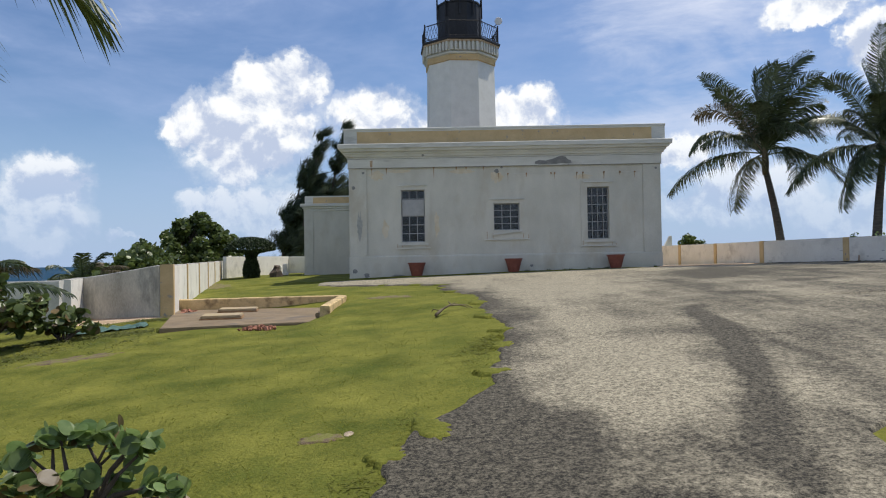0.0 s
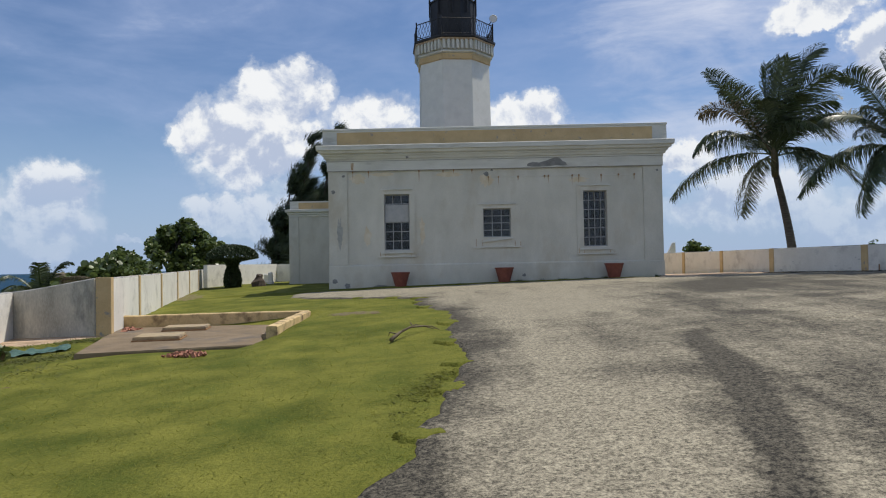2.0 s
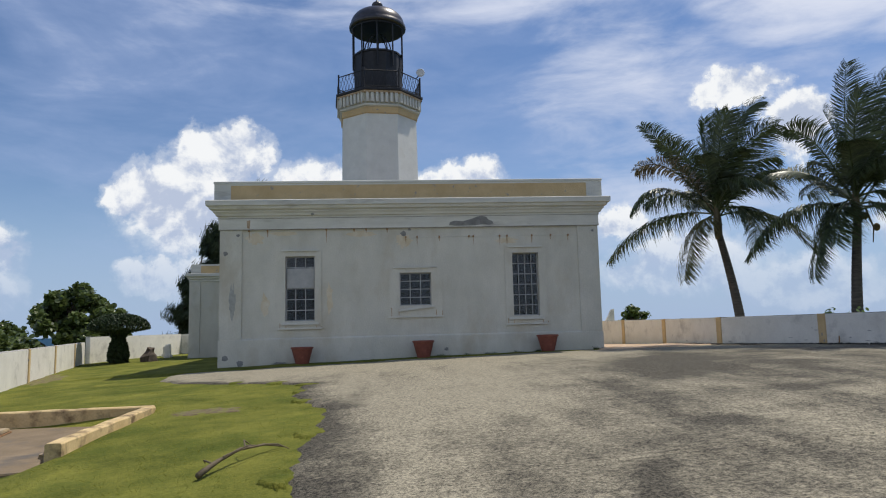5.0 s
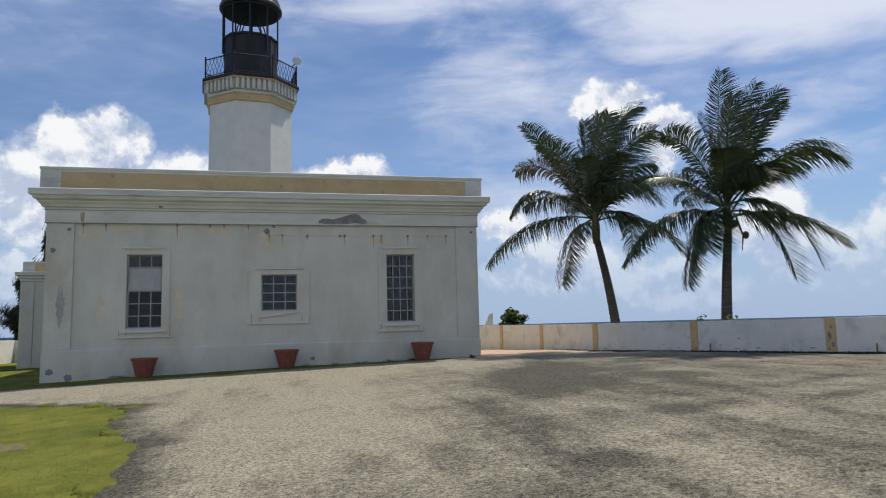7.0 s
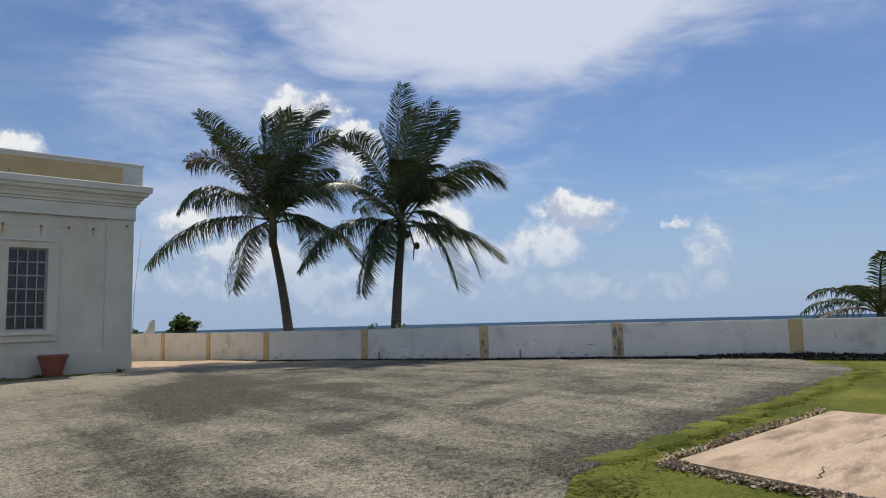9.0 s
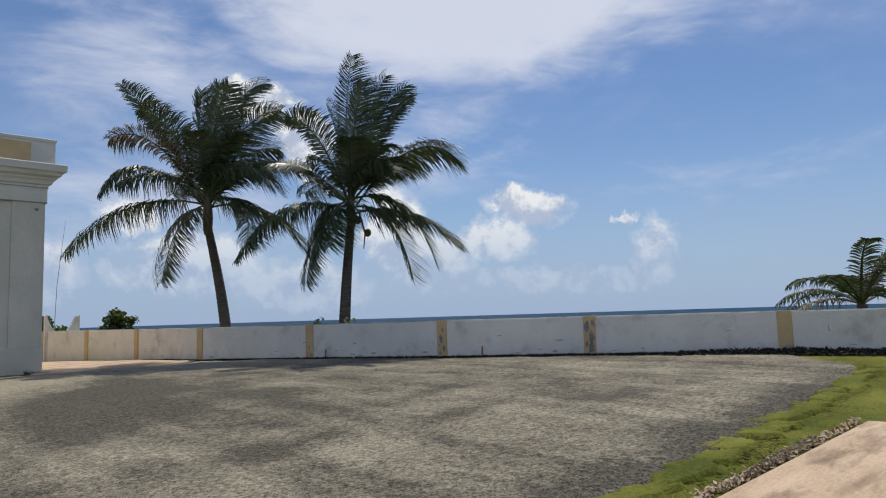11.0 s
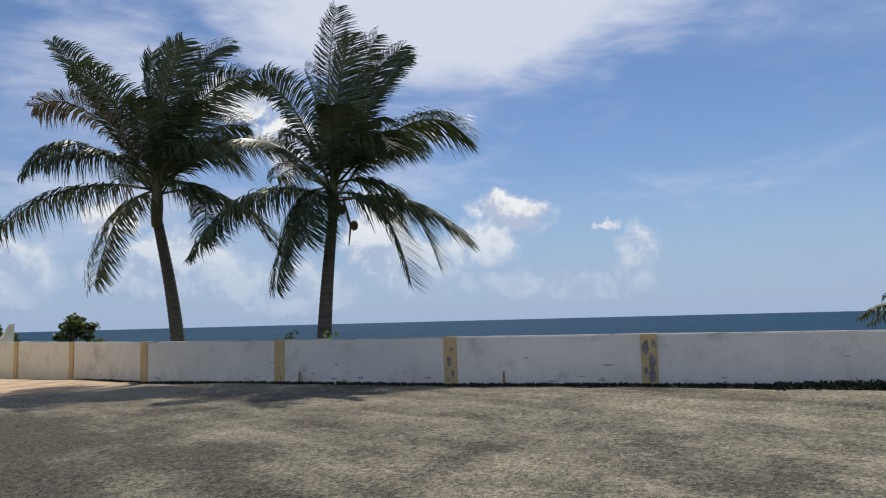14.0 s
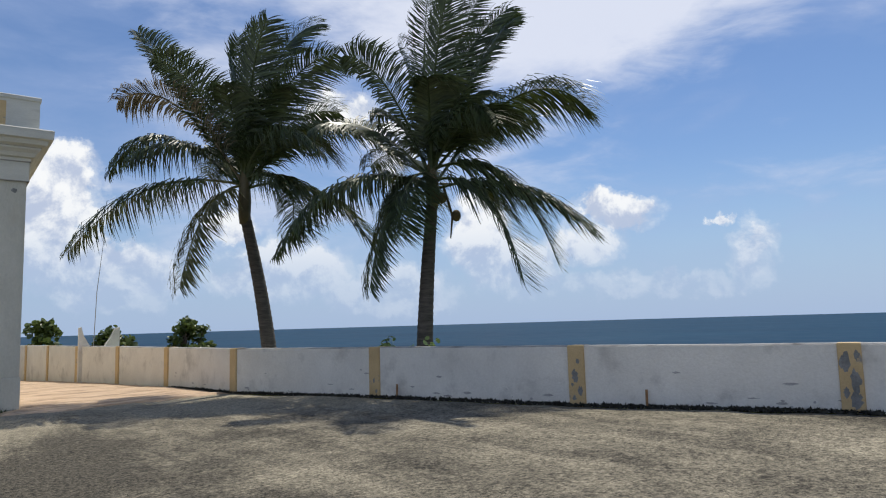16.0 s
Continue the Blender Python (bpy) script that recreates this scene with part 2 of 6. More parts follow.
CONC = material("grey_concrete", (0.15, 0.108, 0.062), (0.27, 0.20, 0.122), 1.5, 0.9, bump=0.4, stain=(0.10, 0.09, 0.08), stain_scale=1.2, stain_at=(0.52, 0.7))
PINK = material("pale_sandy_concrete", (0.40, 0.28, 0.175), (0.66, 0.49, 0.34), 1.3, 0.9, bump=0.5, fine=26, stain=(0.20, 0.135, 0.085), stain_scale=1.6, stain_at=(0.49, 0.68), stretch=(0.7, 2.1, 1))
RUBBLE = material("broken_stone", (0.24, 0.185, 0.125), (0.52, 0.41, 0.30), 8, 0.95, bump=0.6, vary=0.3)
BRICK = material("broken_brick", (0.28, 0.10, 0.06), (0.48, 0.24, 0.16), 9, 0.9, bump=0.5, vary=0.3)
TRUNK = material("palm_trunk", (0.05, 0.045, 0.04), (0.13, 0.115, 0.10), 5, 0.95, bump=0.5, fine=30, stretch=(1, 1, 6))
BARK = material("bark", (0.06, 0.045, 0.035), (0.13, 0.10, 0.08), 6, 0.95, bump=0.6, stretch=(3, 3, 0.6))
STALK = material("frond_stalk", (0.06, 0.05, 0.02), (0.12, 0.095, 0.04), 4, 0.6)
DRYWOOD = material("dry_frond", (0.09, 0.066, 0.04), (0.19, 0.145, 0.09), 7, 0.85, bump=0.3)
HUSK = material("coconut_husk", (0.08, 0.06, 0.03), (0.16, 0.13, 0.06), 9, 0.8)
LAMPW = material("white_enamel", (0.6, 0.6, 0.6), (0.72, 0.72, 0.72), 5, 0.4)
KERB = material("stained_kerb", (0.50, 0.35, 0.16), (0.70, 0.53, 0.28), 2.0, 0.9, bump=0.4, fine=30, stain=(0.17, 0.11, 0.055), stain_scale=2.2, stain_at=(0.50, 0.66))
LID = material("cover_concrete", (0.31, 0.23, 0.125), (0.50, 0.40, 0.25), 3.0, 0.9, bump=0.3, stain=(0.22, 0.17, 0.12), stain_scale=3, stain_at=(0.5, 0.7))
SCAR = material("dark_scar", (0.32, 0.31, 0.30), (0.48, 0.465, 0.44), 12, 0.95, bump=0.5)
WEED_AND_SHADE = material("weed_and_wall_shade", (0.018, 0.018, 0.014), (0.045, 0.042, 0.030), 9, 0.9, bump=0.0)
CAP = material("weathered_wall_top", (0.30, 0.29, 0.27), (0.50, 0.485, 0.45), 2.5, 0.9, bump=0.4, stain=(0.16, 0.155, 0.145), stain_scale=3, stain_at=(0.5, 0.65))
FLAKE = material("flaked_plaster", (0.30, 0.31, 0.285), (0.44, 0.44, 0.41), 7, 0.9, bump=0.5)
STREAK = material("rust_run", (0.30, 0.18, 0.09), (0.56, 0.46, 0.34), 9, 0.9, bump=0.1)
OLDSTAIN = material("ochre_run", (0.56, 0.46, 0.28), (0.69, 0.64, 0.53), 3, 0.9, bump=0.1)
EARTH = material("bare_earth", (0.085, 0.06, 0.034), (0.25, 0.185, 0.105), 7.0, 0.95, bump=0.9, fine=45, stain=(0.16, 0.16, 0.03), stain_scale=7, stain_at=(0.46, 0.56))
NET = material("green_netting", (0.03, 0.085, 0.07), (0.10, 0.18, 0.155), 14, 0.8, bump=0.8)
PALM = leafy("palm_leaf", (0.036, 0.055, 0.020), (0.080, 0.104, 0.040), 3, 0.40, 0.2)
PALM_OLD = leafy("yellowing_palm_leaf", (0.075, 0.08, 0.028), (0.15, 0.14, 0.05), 3, 0.55, 0.2)
PALM_DRY = leafy("dry_palm_leaf", (0.12, 0.095, 0.055), (0.21, 0.175, 0.11), 3, 0.6, 0.25)
GRAPE = leafy("sea_grape_leaf", (0.07, 0.105, 0.03), (0.13, 0.165, 0.05), 4, 0.38, 0.32)
GRAPE_YOUNG = leafy("young_sea_grape_leaf", (0.12, 0.19, 0.055), (0.23, 0.31, 0.11), 5, 0.40, 0.4, (0.6, 1.4))
GRAPE_OLD = leafy("old_sea_grape_leaf", (0.13, 0.085, 0.04), (0.23, 0.17, 0.07), 4, 0.45, 0.25)
LEAFLET = leafy("rank_weed_leaf", (0.085, 0.105, 0.022), (0.155, 0.165, 0.04), 3, 0.7, 0.4)
NEEDLE = leafy("casuarina_needles", (0.028, 0.045, 0.022), (0.065, 0.09, 0.042), 1.5, 0.7, 0.1)
CLIPPED = leafy("clipped_foliage", (0.020, 0.038, 0.012), (0.045, 0.07, 0.022), 4, 0.6, 0.12)
BLADES = leafy("grass_blades", (0.145, 0.165, 0.022), (0.245, 0.245, 0.044), 0.9, 0.8, 0.6, (0.85, 1.15))


def lawn_material():
    mt = material("lawn", (0.074, 0.090, 0.014), (0.226, 0.222, 0.044), 1.1, 0.95, bump=1.0, fine=26, stain=(0.062, 0.092, 0.014), stain_scale=0.9, stain_at=(0.50, 0.78), bump_scale=42)
    mt.node_tree.nodes["Principled BSDF"].inputs["Specular IOR Level"].default_value = 0.1
    return mt


def asphalt_material():
    """Worn chip seal: pale stone in the wheel paths, dark bitumen in drawn-out patches."""
    mt = bpy.data.materials.new("worn_asphalt")
    mt.use_nodes = True
    n, l = mt.node_tree.nodes, mt.node_tree.links
    b = n["Principled BSDF"]
    tc = n.new("ShaderNodeTexCoord")

    def noise_tex(scale, d, r, stretch=(1, 1, 1), turn=0.0, dist=0.0):
        mp = n.new("ShaderNodeMapping")
        mp.inputs["Scale"].default_value, mp.inputs["Rotation"].default_value = stretch, (0, 0, turn)
        l.new(tc.outputs["Object"], mp.inputs[0])
        k = n.new("ShaderNodeTexNoise")
        l.new(mp.outputs[0], k.inputs["Vector"])
        k.inputs["Scale"].default_value, k.inputs["Detail"].default_value = scale, d
        k.inputs["Roughness"].default_value, k.inputs["Distortion"].default_value = r, dist
        return k.outputs["Fac"]

    def step(v, lo, hi):
        k = n.new("ShaderNodeMapRange")
        l.new(v, k.inputs["Value"])
        k.inputs["From Min"].default_value, k.inputs["From Max"].default_value = lo, hi
        return k.outputs["Result"]

    def op(o, a, c):
        k = n.new("ShaderNodeMath")
        k.operation = o
        for i, v in enumerate((a, c)):
            if isinstance(v, (int, float)):
                k.inputs[i].default_value = v
            else:
                l.new(v, k.inputs[i])
        return k.outputs[0]

    def mixed(f, a, c):
        k = n.new("ShaderNodeMix")
        k.data_type = "RGBA"
        l.new(f, k.inputs[0])
        for key, v in ((6, a), (7, c)):
            if isinstance(v, tuple):
                k.inputs[key].default_value = (*v, 1)
            else:
                l.new(v, k.inputs[key])
        return k.outputs[2]

    worn = n.new("ShaderNodeAttribute")
    worn.attribute_name = "wear"
    streak = noise_tex(0.55, 6, 0.6, (2.2, 0.40, 1), -0.35, 0.6)
    blotch = noise_tex(0.9, 10, 0.72)
    chips = noise_tex(52, 5, 0.8)
    specks = noise_tex(9, 8, 0.8)
    wear = op("ADD", op("MULTIPLY", streak, 0.40), op("ADD", op("MULTIPLY", blotch, 0.40), op("MULTIPLY", specks, 0.34)))
    wear = op("ADD", wear, worn.outputs["Fac"])
    grain = op("ADD", op("MULTIPLY", chips, 0.6), op("MULTIPLY", noise_tex(21, 4, 0.7), 0.4))
    stone = mixed(step(grain, 0.41, 0.60), (0.075, 0.067, 0.049), (0.50, 0.445, 0.325))
    tar = mixed(step(grain, 0.44, 0.64), (0.015, 0.014, 0.011), (0.215, 0.19, 0.142))
    col = mixed(step(wear, 0.415, 0.59), tar, stone)
    l.new(col, b.inputs["Base Color"])
    b.inputs["Roughness"].default_value = 0.95
    b.inputs["Specular IOR Level"].default_value = 0.25
    bp = n.new("ShaderNodeBump")
    bp.inputs["Strength"].default_value, bp.inputs["Distance"].default_value = 0.45, 0.012
    l.new(op("ADD", chips, op("MULTIPLY", specks, 0.5)), bp.inputs["Height"])
    l.new(bp.outputs[0], b.inputs["Normal"])
    return mt


def sea_material():
    mt = material("sea", (0.008, 0.035, 0.070), (0.016, 0.056, 0.098), 0.004, 0.5, bump=0.5, fine=0.05, bump_scale=0.35, stretch=(1, 1, 1))
    mt.node_tree.nodes["Principled BSDF"].inputs["Specular IOR Level"].default_value = 0.02
    return mt


LAWN, ASPHALT, SEA = lawn_material(), asphalt_material(), sea_material()

# ---- building blocks ----
def part(name, bm, mat, parent=None, label="", smooth=False):
    """Link a bmesh as one mesh object, under a thing or a part if one is given."""
    me = bpy.data.meshes.new(name)
    bmesh.ops.recalc_face_normals(bm, faces=bm.faces)
    bm.to_mesh(me)
    bm.free()
    me.materials.append(mat)
    if smooth:
        me.polygons.foreach_set("use_smooth", [True] * len(me.polygons))
    ob = new(name, me)
    ob.parent = parent
    if label:
        ob["label"] = label
    return ob


def raw(name, verts, faces, mat, parent=None, label="", smooth=False):
    me = bpy.data.meshes.new(name)
    me.from_pydata(verts, [], faces)
    me.materials.append(mat)
    if smooth:
        me.polygons.foreach_set("use_smooth", [True] * len(me.polygons))
    ob = new(name, me)
    ob.parent = parent
    if label:
        ob["label"] = label
    return ob


def thing(name, label, category, at=(0, 0, 0), rz=0.0, group="", kind=""):
    ob = new(name)
    ob.matrix_basis = pose(*at, 0, 0, rz)
    ob.empty_display_size = 0.3
    return tagged(ob, label, category, group, kind)


def box(bm, x0, x1, y0, y1, z0, z1, bevel=0.0):
    r = bmesh.ops.create_cube(bm, size=1.0, matrix=Matrix.Translation(((x0 + x1) / 2, (y0 + y1) / 2, (z0 + z1) / 2)) @ Matrix.Diagonal((x1 - x0, y1 - y0, z1 - z0, 1)))
    if bevel:
        edges = list({e for v in r["verts"] for e in v.link_edges})
        bmesh.ops.bevel(bm, geom=edges, offset=bevel, segments=2, affect="EDGES")
    return bm


def boxed(*a, **k):
    return box(bmesh.new(), *a, **k)


def prism(bm, rings, close=True):
    """Skin a list of rings, each a list of points, into a tube; close: cap both ends."""
    vs = [[bm.verts.new(p) for p in ring] for ring in rings]
    k = len(rings[0])
    for a, b in zip(vs, vs[1:]):
        for i in range(k):
            bm.faces.new((a[i], a[(i + 1) % k], b[(i + 1) % k], b[i]))
    if close:
        bm.faces.new(vs[0][::-1])
        bm.faces.new(vs[-1])
    return bm


def ngon(cx, cy, z, apothem, sides=8, turn=0.63):
    r = apothem / math.cos(math.pi / sides)
    return [(cx + r * math.cos(2 * math.pi * (i + turn) / sides), cy + r * math.sin(2 * math.pi * (i + turn) / sides), z) for i in range(sides)]


def rod(bm, a, b, r, sides=6):
    a, b = Vector(a), Vector(b)
    d = (b - a).normalized()
    u = d.orthogonal().normalized()
    v = d.cross(u)
    ring = lambda p: [p + r * (u * math.cos(2 * math.pi * i / sides) + v * math.sin(2 * math.pi * i / sides)) for i in range(sides)]
    return prism(bm, [ring(a), ring(b)])


def tube(bm, path, radii, sides=8):
    """A tapered tube along points."""
    rings = []
    for i, p in enumerate(path):
        p = Vector(p)
        d = (Vector(path[min(i + 1, len(path) - 1)]) - Vector(path[max(i - 1, 0)])).normalized()
        u = d.cross(Vector((0.31, 0.95, 0.02))).normalized()
        v = d.cross(u)
        rings.append([p + radii[i] * (u * math.cos(2 * math.pi * k / sides) + v * math.sin(2 * math.pi * k / sides)) for k in range(sides)])
    return prism(bm, rings)


def interp(x, xs, ys):
    return float(np.interp(x, xs, ys))


def wobble(x, y, s):
    return noise.noise(Vector((x * s, y * s, 3.7)))


def smooth(v, lo, hi):
    t = min(max((v - lo) / (hi - lo), 0.0), 1.0)
    return t * t * (3 - 2 * t)


# ---- ground ----
def ground_z(x, y):
    u, v = min(max(x, -14.0), 18.0), min(max(y, -5.0), 45.0)
    z = -0.301 + 0.081 * u + 0.0594 * v - 0.00197 * u * v - 0.00064 * u * u - 0.00095 * v * v
    z -= 0.03 * smooth(x, 8.4, 9.1) * smooth(x, 12.9, 12.3) * smooth(y, 10.6, 10.1) * smooth(y, 4.4, 5.2)
    sunk = smooth(x, -7.3, -6.5) * smooth(x, -1.95, -2.55) * smooth(y, 11.2, 12.8) * smooth(y, 17.9, 17.3)
    z += sunk * min(0.0, 0.03 - z)
    out = max(-20 - x, x - 24, y - 58, 0.0)
    return z + 0.03 * min(0.0, y + 5.0) * (y > -60) - min(0.02 * out * out, 0.5 * out, 26.0)


def ground_sheet():
    def line(lo, a, b, hi, fine):
        far = np.r_[np.linspace(lo, a, 12)[:-1], np.arange(a, b, fine), np.linspace(b, hi, 12)]
        return far
    xs = line(-110, -26, 30, 110, 0.3)
    ys = line(-300, -8, 64, 130, 0.3)
    verts = []
    for y in ys:
        for x in xs:
            k = 0.02 * wobble(x, y, 0.7) + 0.012 * wobble(x, y, 2.1)
            verts.append((x, y, ground_z(x, y) + k))
    w = len(xs)
    faces = [(j * w + i, j * w + i + 1, (j + 1) * w + i + 1, (j + 1) * w + i) for j in range(len(ys) - 1) for i in range(w - 1)]
    return tagged(raw("ground", verts, faces, LAWN, smooth=True), "sunlit mown green lawn on the headland", "lawn", kind="structure")


ground_sheet()
sea_bm = bmesh.new()
bmesh.ops.create_circle(sea_bm, cap_ends=True, radius=5200, segments=96, matrix=Matrix.Translation((0, 0, -15)))
tagged(part("water", sea_bm, SEA), "dark blue open sea out to the horizon", "sea", kind="structure")

ROAD_L = ([-30, -6, 0, 3.8, 4.65, 5.12, 6.1, 7.3, 8.9, 9.9, 11.8, 15.4, 16.6, 17.7, 19.1, 19.9, 20.6, 21.6, 22.5, 23.6, 25.3, 26.5], [-4.5, -1.9, -0.9, 0.02, 0.1, 0.38, 0.8, 1.05, 1.15, 1.3, 1.1, 1.08, 0.7, 0.25, 0.18, 0.3, -0.7, -2.2, -3.5, -4.2, -4.4, -3.6])
ROAD_R = ([-30, -6, 2, 4.1, 4.6, 6.2, 8.5, 10.2, 10.7, 10.82, 11.0, 11.35, 12.5, 15.94, 19.0, 22.66, 26.3], [3.0, 3.0, 3.15, 3.3, 4.0, 5.1, 6.5, 7.4, 8.15, 11.8, 15.2, 16.3, 17.2, 16.28, 15.1, 14.05, 12.88])


def relief(x, y):
    return 0.02 * wobble(x, y, 0.7) + 0.012 * wobble(x, y, 2.1)


def road_wear(x, y, d):
    """How far the stone shows (up) or the tar (down): tar along the lawn's edge, a drawn-out tyre mark, paler wheel paths."""
    k = -0.20 * math.exp(-(d / 0.5) ** 2) * (0.7 + 0.6 * wobble(x, y, 0.8))
    mark = interp(y, [-6, 4.0, 5.05, 6.15, 7.25, 8.5, 9.8, 13], [0.3, 2.58, 2.99, 3.38, 3.69, 3.97, 4.2, 5.0]) + 0.06 * wobble(2, y, 0.8)
    k -= 0.06 * math.exp(-((x - mark + 0.32) / 0.3) ** 2) * interp(y, [3, 4, 7, 8.5], [0.3, 1, 1, 0]) * (0.7 + 0.7 * wobble(x, y, 1.9))
    k -= 0.20 * math.exp(-((x - mark) / 0.17) ** 2) * interp(y, [2, 4, 9.5, 11.5], [0.3, 1, 0.9, 0]) * (0.8 + 0.5 * wobble(x, y, 1.5))
    k -= 0.09 * math.exp(-((x - 3.0) / 0.9) ** 2 - ((y - 8.4) / 0.55) ** 2)
    k -= 0.10 * math.exp(-((x - 5.9) / 0.3) ** 2 - ((y - 12.0) / 0.35) ** 2)
    k += 0.06 * math.exp(-((x - 2.0) / 0.8) ** 2) * interp(y, [3, 5, 9, 11], [0, 1, 1, 0])
    k += 0.02 * math.exp(-((x - 4.0) / 1.6) ** 2 - ((y - 17.0) / 3.5) ** 2)
    k -= 0.025 * interp(x, [4.5, 7.5], [0, 1]) * interp(y, [22, 25], [1, 0])
    k -= 0.13 * smooth(y + 0.9 * wobble(x, y, 1.1), 5.9, 4.9) * smooth(x + 0.5 * wobble(x, y, 1.6), 2.2, 1.5) + 0.05 * smooth(y, 5.5, 4.2)
    track = interp(y, [9, 10.7, 12, 13.2, 14.7, 16, 17.2, 19.4, 21.3, 22.5], [3.4, 3.85, 4.35, 4.85, 5.8, 6.3, 7.0, 7.8, 8.9, 9.5])
    k -= 0.09 * math.exp(-((x - track) / 0.95) ** 2) * interp(y, [9, 11, 20, 23], [0, 1, 1, 0.5]) * (0.8 + 0.8 * wobble(x * 0.9, y * 0.3, 1.0))
    k -= 0.045 * smooth(x + 0.5 * wobble(x, y, 0.8), 3.3, 4.2) * smooth(y, 10.0, 7.5)
    k += 0.06 * interp(y, [21, 24], [0, 1]) + 0.035 * interp(x, [4.0, 6.5], [1, 0])
    k -= 0.09 * math.exp(-((y - 10.95 - 0.03 * (x - 12)) / 0.4) ** 2) * interp(x, [7.5, 8.5, 14, 16], [0, 1, 1, 0])
    k -= 0.10 * math.exp(-((x - 9.1) / 1.8) ** 2 - ((y - 19.4) / 3.0) ** 2) * (0.9 + 0.9 * wobble(x, y * 0.5, 0.9))
    for cx, cy, rx, ry, w in ((11.2, 15.2, 0.9, 0.25, 0.07), (10.4, 13.75, 0.8, 0.2, 0.06), (8.0, 14.0, 0.9, 0.3, 0.06), (8.2, 17.4, 1.0, 0.5, 0.06), (6.6, 12.5, 0.5, 0.25, 0.05)):
        k -= w * math.exp(-((x - cx - 0.8 * (y - cy)) / rx) ** 2 - ((y - cy) / ry) ** 2)
    k += 0.012 * smooth(x, 5.0, 7.0)
    k += 0.05 * math.exp(-((x - 3.2) / 1.3) ** 2 - ((y - 16.0) / 4.5) ** 2)
    return 1.5 * k - 0.055


def edge_jag(y):
    return 0.08 * wobble(1.0, y, 0.45) + 0.13 * wobble(5.0, y, 1.3) + 0.10 * wobble(9.0, y, 3.4) + 0.06 * wobble(13.0, y, 6.5)


def road_sheet():
    verts, faces, cols, wear = [], [], 72, []
    ys = np.arange(-30, 26.45, 0.12)
    for y in ys:
        jag = edge_jag(y)
        jag2 = 0.14 * wobble(21.0, y, 1.1) + 0.08 * wobble(25.0, y, 4.1)
        a = interp(y, *ROAD_L) + jag
        b = interp(y, *ROAD_R) + (jag2 if y < 11.3 else 0.0)
        for i in range(cols + 1):
            t = i / cols
            x = a + (b - a) * (0.35 * t * t + 0.65 * t)
            edge = min(i, cols - i)
            verts.append((x, y, ground_z(x, y) + relief(x, y) + (0.03 if edge else -0.03)))
            wear.append(road_wear(x, y, x - a))
    w = cols + 1
    faces = [(j * w + i, j * w + i + 1, (j + 1) * w + i + 1, (j + 1) * w + i) for j in range(len(ys) - 1) for i in range(cols)]
    ob = tagged(raw("road", verts, faces, ASPHALT, smooth=True), "worn grey asphalt drive with dark tar streaks", "driveway", kind="structure")
    ob.data.attributes.new("wear", "FLOAT", "POINT").data.foreach_set("value", wear)


road_sheet()


def side_yard():
    """Sandy paving beside the building, inside the boundary wall."""
    verts, cols, rows = [], 18, 60
    for j in range(rows + 1):
        for i in range(cols + 1):
            u, v = i / cols, j / rows
            x0 = 8.75 + 3.9 * u
            y0 = interp(x0, [8.7, 9.6, 11.0, 12.8], [26.2, 26.0, 26.1, 26.2]) + 0.3 * wobble(x0, 2, 1.1) + 0.12 * wobble(x0, 7, 4.0)
            y = y0 + (46 - y0) * v ** 1.5
            lo = interp(y, [25, 27.0, 27.2, 46], [8.7, 8.75, 9.16, 9.16])
            hi = interp(y, [22.66, 26.3, 30.2, 33.55, 46], [13.9, 12.8, 12.5, 12.05, 10.6])
            x = lo + (hi - lo) * u
            inner = 0 < i < cols and j > 0
            verts.append((x, y, ground_z(x, y) + relief(x, y) + (0.055 if inner else -0.02)))
    w = cols + 1
    faces = [(j * w + i, j * w + i + 1, (j + 1) * w + i + 1, (j + 1) * w + i) for j in range(rows) for i in range(cols)]
    tagged(raw("pavement", verts, faces, PINK, smooth=True), "pale sandy paving beside the building", "paving", kind="structure")


side_yard()


# ---- boundary walls ----
def wall_run(name, pts, tops, thick, mat, label, cap=0.0):
    """A wall along plan points, from below the ground to the given top heights."""
    bm = bmesh.new()
    rings = []
    fine = []
    for (a, za), (b, zb) in zip(zip(pts, tops), zip(pts[1:], tops[1:])):
        k = max(2, int((Vector(b) - Vector(a)).length / 0.6))
        fine += [(Vector(a).lerp(Vector(b), i / k), za + (zb - za) * i / k) for i in range(k)]
    fine.append((Vector(pts[-1]), tops[-1]))
    for i, (p, z) in enumerate(fine):
        d = (fine[min(i + 1, len(fine) - 1)][0] - fine[max(i - 1, 0)][0]).normalized()
        nrm = Vector((-d.y, d.x)) * thick / 2
        z += 0.008 * wobble(p.x, p.y, 1.3)
        base = ground_z(p.x, p.y) - 0.3
        c = 0.02
        rings.append([(*(p + nrm), base), (*(p + nrm), z - c), (*(p + nrm * (1 - 2 * c / thick)), z), (*(p - nrm * (1 - 2 * c / thick)), z), (*(p - nrm), z - c), (*(p - nrm), base)])
    prism(bm, rings)
    ob = part(name, bm, mat)
    ob.data.materials.append(CAP)
    for f in ob.data.polygons:
        if f.normal.z > 0.5:
            f.material_index = 1
    return tagged(ob, label, "wall", kind="structure")


def pier(parent, p, d, top, width=0.24, thick=0.26, mat=None):
    """A painted pier in a wall, a little proud of it."""
    bm = bmesh.new()
    base = ground_z(*p) - 0.3
    box(bm, -width / 2, width / 2, -thick / 2, thick / 2, base, top, 0.008)
    ang = math.atan2(d[1], d[0])
    bmesh.ops.transform(bm, matrix=Matrix.Translation((p[0], p[1], 0)) @ Matrix.Rotation(ang, 4, "Z"), verts=bm.verts)
    part("pier", bm, mat or YELLOW, parent)


